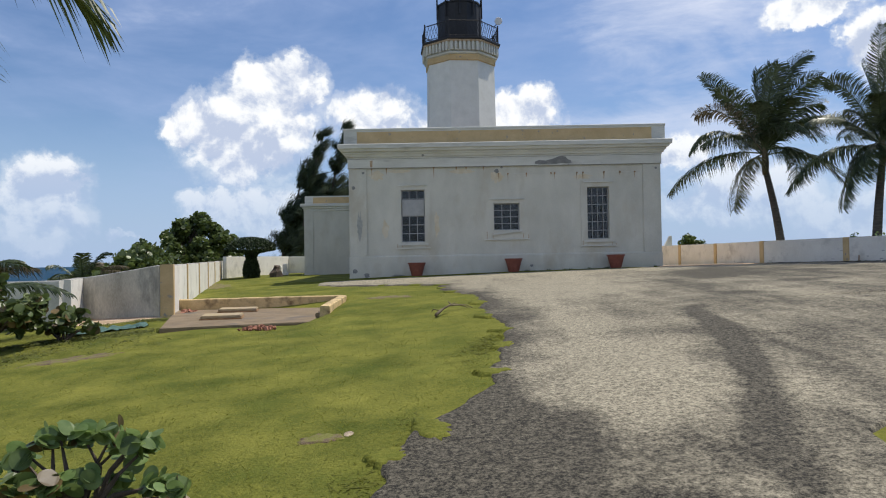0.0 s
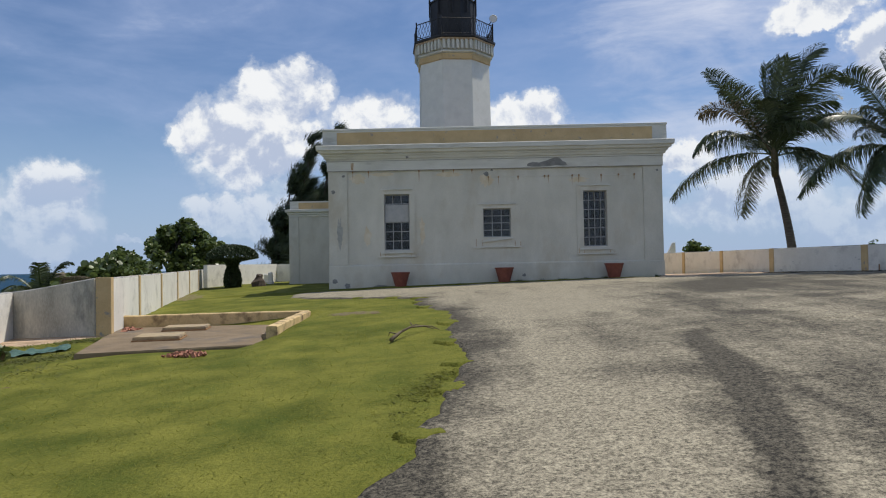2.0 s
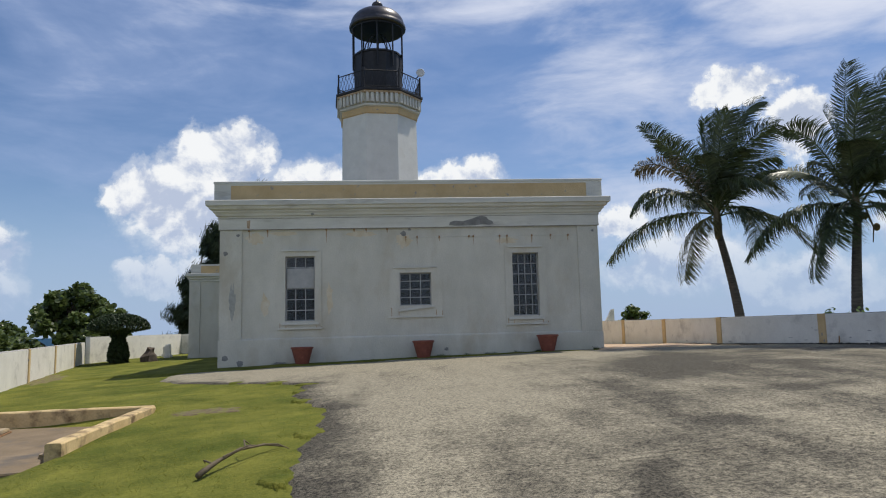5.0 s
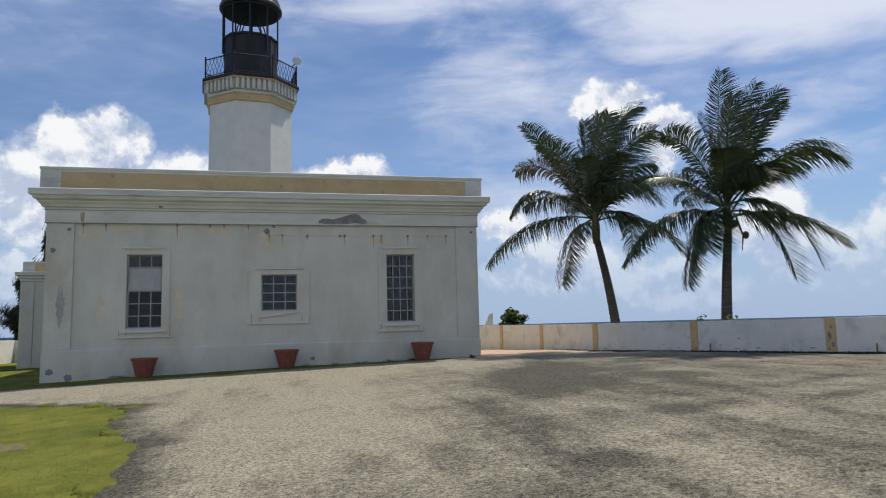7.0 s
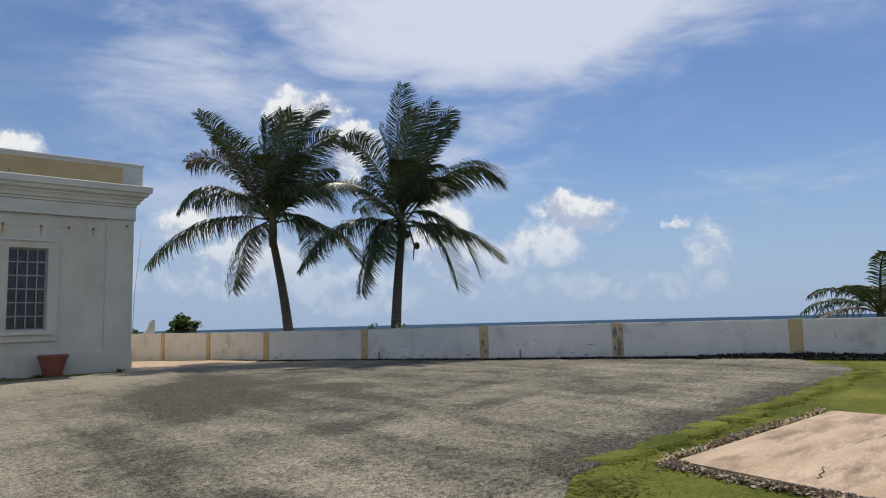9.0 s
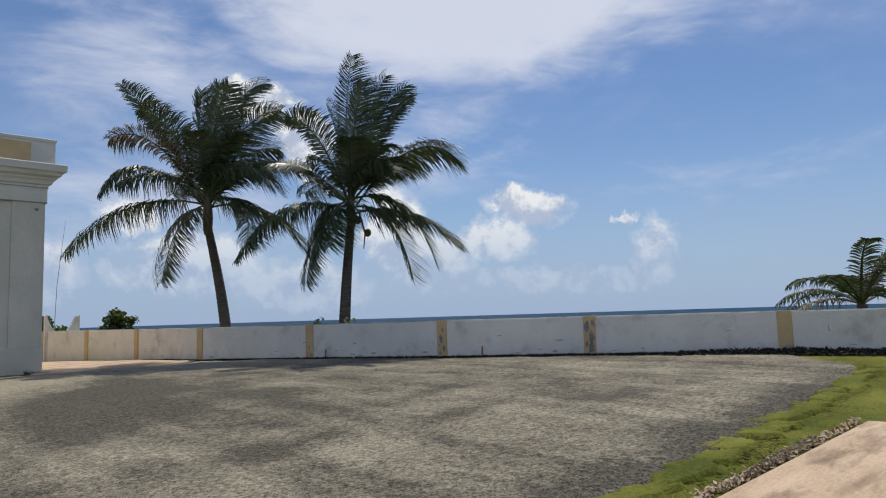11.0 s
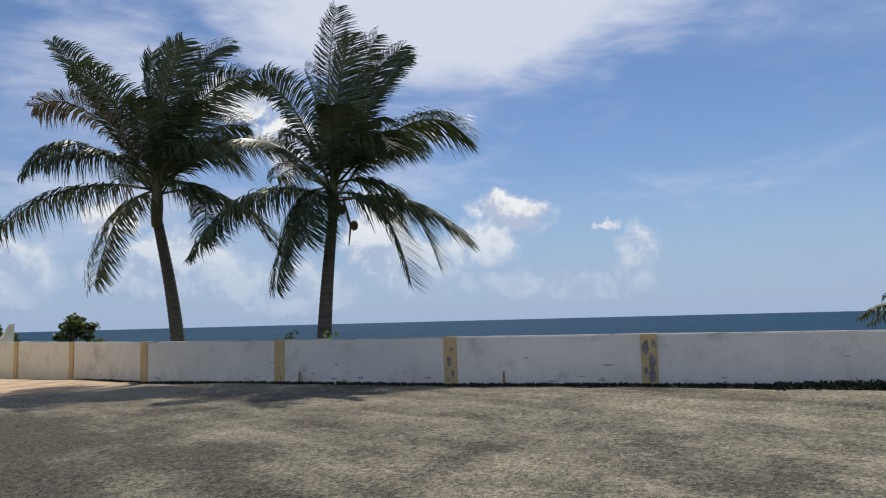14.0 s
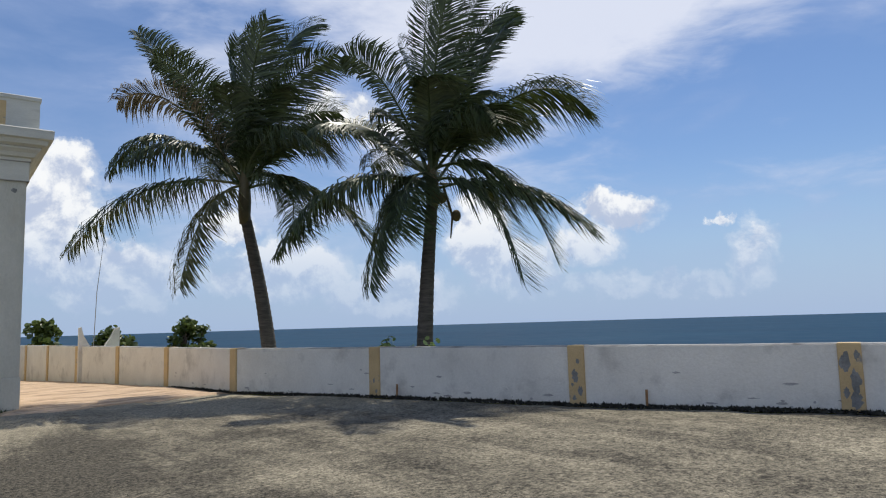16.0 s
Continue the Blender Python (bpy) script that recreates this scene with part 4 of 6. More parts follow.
def palm(label, base, top, head, crown_fronds, radius=0.15, seed=0, extra=10, wind=(0, 0, 0), size=3.2):
    """A ringed trunk, a fibrous head that rises above its top, arching fronds and a fan of young inner ones."""
    th = thing("coconut_palm", label, "palm tree", base, group="coconut palms by the wall")
    b, t = Vector(base), Vector(top)
    path, radii = [], []
    bend = Vector((t.x - b.x, t.y - b.y, 0)) * -0.12
    for i in range(61):
        k = i / 60
        path.append(b.lerp(t, k) + bend * math.sin(math.pi * k) - b)
        radii.append(radius * (1.25 - 0.45 * k + 0.35 * max(0, 0.12 - k) / 0.12) * (1.0 + 0.06 * (i % 2)))
    part("trunk", tube(bmesh.new(), path, radii, 12), TRUNK, th, "slender ringed grey trunk", True)
    rng = random.Random(seed)
    top_l = t - b
    boot = bmesh.new()
    tube(boot, [top_l + Vector((0, 0, z * head)) for z in (-0.25, -0.05, 0.3, 0.7, 1.1, 1.5)], [radius * 0.8, radius * 0.95, radius * 1.05, radius * 0.9, radius * 0.55, radius * 0.15], 9)
    part("crown_shaft", boot, STALK, th, smooth=True)
    for i, (ctrl, tip, mat) in enumerate(crown_fronds):
        s = top_l + Vector((0, 0, head * rng.uniform(0.3, 1.0)))
        rise = max(0.0, Vector(tip).normalized().z)
        frond(s, s + Vector(ctrl), s + Vector(tip), 0.95 - 0.10 * rise, mat, th, 140, 0.80 - 0.58 * rise, seed * 100 + i, wind, twist=1.0 * rise * (1 if i % 2 else -1))
    for i in range(extra):
        a = 2 * math.pi * i / extra + rng.uniform(-0.3, 0.3)
        e = rng.uniform(-0.35, 1.2)
        ln = size * rng.uniform(0.7, 1.0)
        d = Vector((math.cos(a) * math.cos(e), math.sin(a) * math.cos(e), math.sin(e)))
        s = top_l + Vector((0, 0, head * rng.uniform(0.6, 1.0)))
        frond(s, s + d * ln * 0.5 + Vector((0, 0, 0.26 * ln)), s + d * ln - Vector((0, 0, 0.25 * ln * math.cos(e))), 0.9, PALM, th, 95, 0.9, seed * 100 + 50 + i, wind)
    return th


def view_frond(tx, tz, mx, mz, deep, metre, mat=None):
    """A frond by its tip and its middle, as steps along the wall, upwards and (at the tip) towards the drive."""
    along, toward, up = Vector((0.695, -0.719, 0)), Vector((-0.719, -0.695, 0)), Vector((0, 0, 1))
    grow = 1.05 + 0.07 * max(0.0, tz) / 240
    tip = (along * tx + up * tz) * metre * grow + toward * deep
    mid = (along * mx + up * mz) * metre * grow + toward * deep * 0.55
    return mid * 2 - tip * 0.5, tip, mat or PALM


LEANING = (
    (-150, 236, -75, 142, 0.3), (-155, 118, -85, 113, 0.9), (-188, 33, -112, 82, 0.5), (-258, -87, -140, 0, 0.4), (-52, -150, -35, -44, 1.2), (-20, 238, -18, 128, -0.3),
    (28, 236, 8, 138, 0.4), (95, 223, 35, 160, -0.5), (140, 178, 60, 136, 0.3), (230, 28, 110, 92, 0.2), (150, -5, 72, 50, 1.2), (202, -107, 112, -12, 0.3), (95, -98, 78, -16, 1.0),
    (-60, 190, -25, 115, -1.2), (60, 200, 25, 125, 1.0), (-110, 60, -62, 78, -1.5), (110, 120, 48, 96, -1.3), (-90, 150, -40, 104, 1.2))
TALLER = (
    (10, 290, -5, 150, 0.2), (112, 240, 40, 150, -0.4), (70, 262, 25, 145, -0.5), (124, 178, 66, 118, 0.8), (226, 68, 135, 104, 0.3), (105, 30, 70, 65, 1.4), (220, -75, 120, -4, 0.5),
    (130, -155, 80, -32, 0.6), (176, -145, 104, -16, 0.2), (-83, -163, -55, -46, 0.6), (-30, -105, -28, -32, 1.1), (-230, -90, -122, 14, 0.3), (-180, 95, -92, 84, -0.2), (-115, 187, -55, 136, 0.4),
    (40, 220, 15, 124, 1.1), (-60, 228, -25, 124, -1.0), (150, 120, 70, 94, -1.2), (-120, 60, -62, 64, -1.4))
P1 = [view_frond(*v, 0.01426, PALM_DRY if i == 1 else PALM_OLD if i == 4 else PALM) for i, v in enumerate(LEANING)]
P2 = [view_frond(*v, 0.0122) for v in TALLER]
WIND = (0.26, -0.42, 0.0)
B1, T1 = Vector((13.78, 26.5, ground_z(13.78, 26.5) - 0.1)), Vector((13.13, 26.5, 4.62))
B2, T2 = Vector((14.98, 22.65, ground_z(14.98, 22.65) - 0.1)), Vector((15.29, 22.65, 4.48))
palm("coconut palm with a leaning trunk behind the boundary wall", B1, T1, 0.86, P1, 0.135, 3, 5, WIND, 2.7)
palm2 = palm("taller coconut palm with hanging coconuts behind the boundary wall", B2, T2, 0.6, P2, 0.13, 5, 5, WIND, 2.5)
o = T2 - B2
for a, (dx, dy, dz) in enumerate(((0.25, -0.28, -0.32), (0.05, -0.12, 0.02), (-0.14, -0.16, -0.04))):
    bm = bmesh.new()
    tube(bm, [o + Vector((0, 0, 0.25)), o + Vector((dx * 0.6, dy * 0.6, 0.22)), o + Vector((dx, dy, dz)), o + Vector((dx * 0.9, dy * 0.85, dz - (0.42 if a == 0 else 0.12)))], [0.03, 0.03, 0.025, 0.012], 5)
    part("fruit_stalk", bm, STALK, palm2)
    bm = bmesh.new()
    bmesh.ops.create_icosphere(bm, subdivisions=2, radius=0.09, matrix=Matrix.Translation(o + Vector((dx + 0.05, dy - 0.05, dz))) @ Matrix.Diagonal((1, 1, 1.25, 1)))
    part("coconut", bm, HUSK, palm2, "brown coconut", True)
bm = bmesh.new()
tube(bm, [o + Vector((0.1, -0.1, 0.3)), o + Vector((0.35, -0.35, 0.28)), o + Vector((0.52, -0.52, -0.1)), o + Vector((0.62, -0.64, -0.5))], [0.025, 0.02, 0.015, 0.006], 5)
part("dead_stalk", bm, STALK, palm2)


def leaf_disc(rng, r, k=8):
    """A round, slightly cupped leaf in its own plane, as points."""
    return [(r * (1 + 0.03 * rng.uniform(-1, 1)) * math.cos(2 * math.pi * i / k), r * math.sin(2 * math.pi * i / k), 0.06 * r * math.cos(4 * math.pi * i / k)) for i in range(k)]


def shrub(name, label, category, at, size, leaves, leaf_r, mat, seed, clumps=14, flat=False, stems=5, old=None, k=7, fill=0.75, group=""):
    """Branching stems with round leaves set in uneven clumps."""
    rng = random.Random(seed)
    th = thing(name, label, category, at, group=group)
    sx, sy, sz = size
    cs = []
    for i in range(clumps):
        a, rr, h = rng.uniform(0, 2 * math.pi), math.sqrt(rng.random()), rng.uniform(0.25, 1.0)
        w = math.sin(math.pi * min(1, 0.22 + 0.72 * h))
        cs.append(Vector((sx * rr * w * math.cos(a), sy * rr * w * math.sin(a), sz * h * (1 - 0.15 * rr))))
    for i, c in enumerate(cs):
        s = Vector((rng.uniform(-0.12, 0.12) * sx, rng.uniform(-0.12, 0.12) * sy, -0.05))
        mid = s.lerp(c, 0.5) + Vector((rng.uniform(-0.1, 0.1), rng.uniform(-0.1, 0.1), 0.1)) * sz
        r = 0.012 + 0.02 * sz
        part("stem", tube(bmesh.new(), [s, mid, c], [r, r * 0.6, r * 0.25], 5), BARK, th)
    for mt, count, nm in ((mat, leaves, "foliage"), (old, leaves // 9 if old else 0, "old_foliage")):
        if not count:
            continue
        verts, faces = [], []
        for i in range(count):
            c = rng.choice(cs)
            sp = fill * (sx + sy + sz) / 3 / max(2.0, clumps ** 0.42)
            g = Vector((rng.gauss(0, 1), rng.gauss(0, 1), rng.gauss(0, 0.8)))
            p = c + g.normalized() * sp * rng.random() ** 0.5
            if p.z < 0.02:
                continue
            turn = Euler((rng.gauss(0, 0.7), rng.gauss(0, 0.7), rng.uniform(0, 6.28))).to_matrix()
            n0 = len(verts)
            verts.extend(tuple(p + turn @ Vector(q)) for q in leaf_disc(rng, leaf_r * rng.uniform(0.6, 1.15), k))
            faces.append(tuple(range(n0, n0 + k)))
        ob = raw(nm, verts, faces, mt, th)
    return th


def gz(x, y):
    return ground_z(x, y)


shrub("sea_grape_bush", "low sea grape bush with round green and reddish leaves", "shrub", (-1.8, 3.92, gz(-1.8, 3.92)), (0.72, 0.42, 0.56), 230, 0.062, GRAPE_YOUNG, 11, 19, old=GRAPE_OLD, k=16, fill=0.6)
shrub("sea_grape_bush", "large dense sea grape at the lawn's edge", "shrub", (-8.05, 11.6, gz(-8.05, 11.6)), (1.25, 1.3, 1.6), 1900, 0.08, GRAPE, 12, 26, old=GRAPE_OLD, k=9)
shrub("sea_grape_bush", "sprawling sea grape shoots over the rubble", "shrub", (-6.9, 12.6, gz(-6.9, 12.6)), (0.75, 0.6, 0.65), 260, 0.08, GRAPE, 13, 12, old=GRAPE_OLD, k=9)
shrub("sea_grape_tree", "tall round-headed sea grape tree beyond the wall", "tree", (-18.0, 48.5, gz(-14, 45) - 0.4), (3.5, 3.1, 5.1), 6500, 0.17, GRAPE, 14, 40, k=7)
for i, (x, y, h) in enumerate(((-13.5, 30, 1.9), (-14.8, 33.5, 2.1), (-16.5, 37.5, 2.3), (-12.2, 26.0, 1.6), (-18.5, 42, 2.2))):
    shrub("sea_grape_hedge", "sea grape hedge growing behind the white wall", "shrub", (x, y, gz(x, y) - 0.2), (1.9, 1.9, h), 1500, 0.13, GRAPE, 20 + i, 22, k=7, group="sea grapes behind the wall")
shrub("sea_grape_bush", "dark shrub beyond the wall against the sea", "shrub", (20.5, 55.5, 0.0), (1.6, 1.6, 3.0), 1300, 0.14, GRAPE, 31, 20, k=7)
shrub("sea_grape_bush", "pale-leaved shrub beyond the far wall", "shrub", (12.6, 55.4, 0.0), (1.3, 1.3, 3.1), 700, 0.15, GRAPE, 32, 14, k=7)
shrub("sea_grape_bush", "low shrub beyond the far wall", "shrub", (16.0, 55.0, 0.0), (1.8, 1.5, 2.3), 900, 0.14, GRAPE, 33, 16, k=7)
for i, (x, y) in enumerate(((14.42, 22.95), (14.6, 22.3), (14.72, 21.98))):
    shrub("shrub_tips", "bright green shoots showing over the wall", "shrub", (x, y, gz(x, y)), (0.25, 0.25, 1.02), 80, 0.05, GRAPE_YOUNG, 40 + i, 7, k=8, group="shoots over the wall")


def topiary():
    x, y = -10.1, 36.0
    z = gz(x, y)
    th = thing("clipped_tree", "flat-topped clipped tree on a thick leafy trunk", "tree", (x, y, z))
    rng = random.Random(8)
    verts, faces = [], []
    for i in range(17000):
        a, u = rng.uniform(0, 6.283), rng.random()
        if i < 12000:
            q = math.sqrt(u)
            r = 1.28 * q
            h = 1.52 + (0.68 * math.sqrt(max(0, 1 - q * q)) if rng.random() < 0.65 else -0.22 * (1 - q ** 1.5)) * rng.random() ** 0.3 + 0.05 * wobble(r * math.cos(a), r * math.sin(a), 2.0)
        else:
            h = rng.uniform(0.02, 1.5)
            r = interp(h, [0, 0.35, 0.75, 1.05, 1.3, 1.5], [0.40, 0.44, 0.38, 0.26, 0.36, 0.8]) * (0.7 + 0.35 * rng.random())
        p = Vector((r * math.cos(a), r * math.sin(a), h))
        turn = Euler((rng.gauss(0, 0.8), rng.gauss(0, 0.8), rng.uniform(0, 6.28))).to_matrix()
        k = len(verts)
        s = 0.06 * rng.uniform(0.7, 1.3)
        verts.extend(tuple(p + turn @ Vector(q)) for q in ((-s, 0, 0), (0, -s * 0.5, 0), (s, 0, 0), (0, s * 0.5, 0)))
        faces.append((k, k + 1, k + 2, k + 3))
    raw("crown", verts, faces, CLIPPED, th)
    part("trunk", tube(bmesh.new(), [(0, 0, -0.1), (0.03, 0, 0.6), (0, 0.02, 1.4)], [0.16, 0.13, 0.1], 8), BARK, th)
    return th


topiary()


def casuarina(x, y, h, lean, seed, spread=1.0):
    """A windswept needle tree: a leaning trunk, rising limbs and sprays of fine needles."""
    rng = random.Random(seed)
    z = gz(x, y) - 0.3
    th = thing("casuarina_tree", "dark windswept casuarina leaning behind the side wing", "tree", (x, y, z), group="casuarinas behind the wing")
    path = [Vector((lean * (k / 10) ** 1.6, 0.1 * math.sin(k), h * k / 10)) for k in range(11)]
    part("trunk", tube(bmesh.new(), path, [0.2 * (1 - 0.09 * k) for k in range(11)], 7), BARK, th)
    limbs = bmesh.new()
    verts, faces = [], []
    for i in range(int(46 * h / 10)):
        t = rng.uniform(0.06, 0.99)
        p = Vector((lean * t ** 1.6, 0, h * t))
        a = rng.uniform(0, 6.283)
        ln = spread * (1 - t) ** 0.75 * rng.uniform(1.3, 2.7) + 0.3
        d = Vector((math.cos(a) * 0.8 + 0.55 * t, math.sin(a) * 0.9, rng.uniform(0.25, 0.95))).normalized()
        q = p + d * ln
        tube(limbs, [p, p.lerp(q, 0.5) + Vector((0, 0, 0.05)), q], [0.03, 0.02, 0.008], 4)
        for j in range(190):
            u = rng.uniform(0.1, 1.0)
            s = p.lerp(q, u) + Vector((rng.gauss(0, 0.13), rng.gauss(0, 0.13), rng.gauss(0, 0.13)))
            w = (d * 0.5 + Vector((0.75 + rng.gauss(0, 0.25), rng.gauss(0, 0.4), rng.gauss(0.3, 0.3)))).normalized()
            e = s + w * rng.uniform(0.3, 0.75)
            o2 = w.orthogonal().normalized() * 0.024
            k = len(verts)
            verts.extend((tuple(s - o2), tuple(s + o2), tuple(e)))
            faces.append((k, k + 1, k + 2))
    part("branchwork", limbs, BARK, th)
    raw("foliage", verts, faces, NEEDLE, th)


for i, (x, y, h, lean, sp) in enumerate(((-10.9, 52, 11.3, 1.9, 0.95), (-9.4, 53, 11.7, 2.0, 0.95), (-12.1, 51, 5.2, 0.6, 0.75), (-12.0, 52, 7.8, 1.3, 0.85), (-11.6, 53, 9.6, 1.7, 1.1), (-7.8, 54, 9.5, 1.6, 1.0), (-10.9, 50.5, 5.2, 0.8, 0.9))):
    casuarina(x, y, h, lean, 60 + i, sp)


# ---- pots along the front ----
def flower_pot(x, y, size=1.0, turn=0):
    th = thing("flower_pot", "empty terracotta flower pot against the white wall", "flower pot", (x, y, gz(x, y) + 0.0), turn, group="pots along the front wall")
    prof = [(0.20, 0.0), (0.215, 0.02), (0.355, 0.555), (0.38, 0.565), (0.39, 0.60), (0.38, 0.625), (0.36, 0.62), (0.345, 0.55)]
    part("pot", prism(bmesh.new(), [[(r * size * math.cos(t), r * size * math.sin(t), z * size) for t in np.linspace(0, 2 * math.pi, 25)[:-1]] for r, z in prof]), TERRA, th, smooth=False)
    part("soil", prism(bmesh.new(), [[(r * size * math.cos(t), r * size * math.sin(t), z * size) for t in np.linspace(0, 2 * math.pi, 17)[:-1]] for r, z in ((0.28, 0.42), (0.325, 0.53))]), SOIL, th)
    return th


for x, y in ((-0.75, 26.66), (3.12, 26.7), (7.2, 26.72)):
    flower_pot(x, y, 0.93)

# ---- slab with a low kerb wall on the lawn ----
slab = thing("concrete_slab", "weathered concrete slab with a dark broken edge", "slab", (-4.0, 14.8, gz(-4, 14.8)))


def rel(bm, at):
    bmesh.ops.transform(bm, matrix=Matrix.Translation([-v for v in at]), verts=bm.verts)
    return bm


S = [(-4.98, 12.45), (-2.1, 13.5), (-2.45, 17.7), (-6.6, 17.2)]
zt = 0.085
part("slab_top", rel(prism(bmesh.new(), [[(*p, -0.4) for p in S], [(*p, zt - 0.02) for p in S], [((p[0] * 0.99 - 0.04), p[1] * 0.998 + 0.03, zt) for p in S]]), (-4, 14.8, gz(-4, 14.8))), CONC, slab)
KL = (-2.6, 17.6, gz(-2.6, 17.6))
kerb = thing("low_wall", "low ochre-stained retaining kerb round the sunken slab", "wall", KL)


def strip(a, b, w, z0, za, zb):
    a, b = Vector(a), Vector(b)
    n2 = Vector((-(b - a).y, (b - a).x)).normalized() * w / 2
    rings = []
    for i in range(13):
        p = a.lerp(b, i / 12)
        z1 = za + (zb - za) * i / 12 + 0.014 * wobble(p.x, p.y, 2.5)
        rings.append([(*(p + n2), z0), (*(p - n2), z0), (*(p - n2), z1 - 0.02), (*(p - n2 * 0.8), z1), (*(p + n2 * 0.8), z1), (*(p + n2), z1 - 0.02)])
    return prism(bmesh.new(), rings)


part("long_side", rel(strip((-6.62, 17.35), (-2.3, 17.85), 0.2, -0.3, 0.36, 0.385), KL), KERB, kerb)
part("short_side", rel(strip((-2.32, 17.73), (-2.05, 13.6), 0.2, -0.3, 0.385, 0.39), KL), KERB, kerb)
for p, q, r, d in (((-4.5, 14.6), 13, 0.42, 0.40), ((-4.75, 16.55), 12, 0.45, 0.36)):
    cover = thing("manhole_cover", "loose square concrete cover with a rusty rim on the slab", "cover", (*p, zt + 0.002), q, group="covers on the slab")
    part("lid", boxed(-r, r, -d, d, 0.025, 0.085, 0.015), LID, cover)
    part("rim", boxed(-r - 0.02, r + 0.02, -d - 0.02, d + 0.02, 0.0, 0.025, 0.006), RUST, cover)

# ---- pale slab by the drive ----
pale = thing("pale_slab", "pale cracked concrete slab flush with the grass", "slab", (11.0, 8.0, gz(11, 8)))
Q = [(9.0, 10.3), (12.0, 10.15), (12.6, 5.0), (8.8, 5.2)]
part("slab_top", rel(prism(bmesh.new(), [[(*p, 0.4) for p in Q], [(*p, gz(*p)) for p in Q], [(p[0] * 0.997 + 0.03, p[1] * 0.997 + 0.02, gz(*p) + 0.03) for p in Q]]), (11.0, 8.0, gz(11, 8))), PINK, pale)

# ---- curved white rail and mast beyond the far wall ----
rail2 = thing("curved_parapet", "white concrete parapet with a curved dip beyond the wall", "parapet", (12.2, 36.9, gz(12.2, 36.9)))
bm = bmesh.new()
pts2 = [(-0.8, 1.75), (-0.72, 1.78), (-0.62, 1.5), (-0.4, 1.2), (-0.1, 1.05), (0.2, 1.15), (0.45, 1.45), (0.55, 1.62), (0.62, 1.72), (0.78, 1.74)]
prism(bm, [[(x * 0.75, -0.1, 0), (x * 0.75, -0.1, z), (x * 0.75, 0.1, z), (x * 0.75, 0.1, 0)] for x, z in pts2])
part("parapet_wall", bm, WALLW, rail2)
mast = thing("mast", "thin radio mast beyond the wall", "mast", (12.2, 38.1, gz(12.2, 38.1)))
part("pole", tube(bmesh.new(), [(0, 0, 0), (0.1, 0, 3.0), (0.35, 0, 5.6)], [0.016, 0.012, 0.006], 5), BARS, mast)

# ---- small palms ----
def low_palm(label, at, height, ln, n, seed, mat=PALM, wind=(0.3, -0.1, 0), steep=1.2):
    rng = random.Random(seed)
    th = thing("small_palm", label, "palm tree", at)
    part("trunk", tube(bmesh.new(), [(0, 0, -0.1), (0, 0, height)], [0.14, 0.11], 8), TRUNK, th)
    for i in range(n):
        a = 2 * math.pi * i / n + rng.uniform(-0.2, 0.2)
        e = rng.uniform(-0.1, steep)
        d = Vector((math.cos(a) * math.cos(e), math.sin(a) * math.cos(e), math.sin(e)))
        s = Vector((0, 0, height))
        frond(s, s + d * ln * 0.5 + Vector((0, 0, 0.25 * ln)), s + d * ln - Vector((0, 0, 0.2 * ln)) + Vector(wind) * ln * 0.4, 0.5, mat if i % 5 else PALM_DRY, th, 50, 0.6, seed * 50 + i, wind)
    return th


low_palm("young palm behind the low wall", (-13.2, 25.0, gz(-13.2, 25) - 0.4), 0.7, 1.9, 16, 71)
low_palm("young palm with yellowing fronds at the lawn's edge", (-9.0, 12.7, gz(-9.0, 12.7)), 0.7, 1.9, 14, 72)
low_palm("palm crown beyond the boundary wall", (22.4, 12.75, gz(22.4, 12.75) - 0.4), 1.2, 2.1, 15, 73, wind=(0.2, -0.15, 0), steep=1.15)
over = thing("coconut_palm", "coconut palm overhanging the lawn", "palm tree", (-4.5, 3.2, gz(-4.5, 3.2)), group="coconut palms by the wall")
part("trunk", tube(bmesh.new(), [(0, 0, -0.1), (0.1, 0, 2.0), (0.2, 0.1, 4.3)], [0.19, 0.14, 0.12], 9), TRUNK, over)
rng = random.Random(9)
frond((0.2, 0.1, 4.9), (1.5, 0.5, 5.1), (2.6, 1.0, 3.55), 1.35, PALM, over, 130, 0.45, 91)
for i in range(9):
    a = math.radians(80 + 30 * i)
    frond((0.2, 0.1, 4.3), (0.2 + 1.5 * math.cos(a), 0.1 + 1.5 * math.sin(a), 5.2), (0.2 + 2.8 * math.cos(a), 0.1 + 2.8 * math.sin(a), 3.6), 0.7, PALM, over, 50, 0.6, 92 + i)


# ---- plaster wear on the front ----
def blot(name, outline, y, mat, parent, depth=0.004):
    """A thin irregular flake or scar on a wall that faces the drive."""
    bm = bmesh.new()
    prism(bm, [[(x, y, z) for x, z in outline], [(x, y - depth, z) for x, z in outline]])
    return hpart(name, bm, mat, parent)


def ragged(x0, x1, z0, z1, seed, k=22, rough=0.3):
    rng = random.Random(seed)
    cx, cz, rx, rz = (x0 + x1) / 2, (z0 + z1) / 2, (x1 - x0) / 2, (z1 - z0) / 2
    return [(cx + rx * math.cos(a) * (1 - rough * rng.random()), cz + rz * math.sin(a) * (1 - rough * rng.random())) for a in np.linspace(0, 2 * math.pi, k + 1)[:-1]]


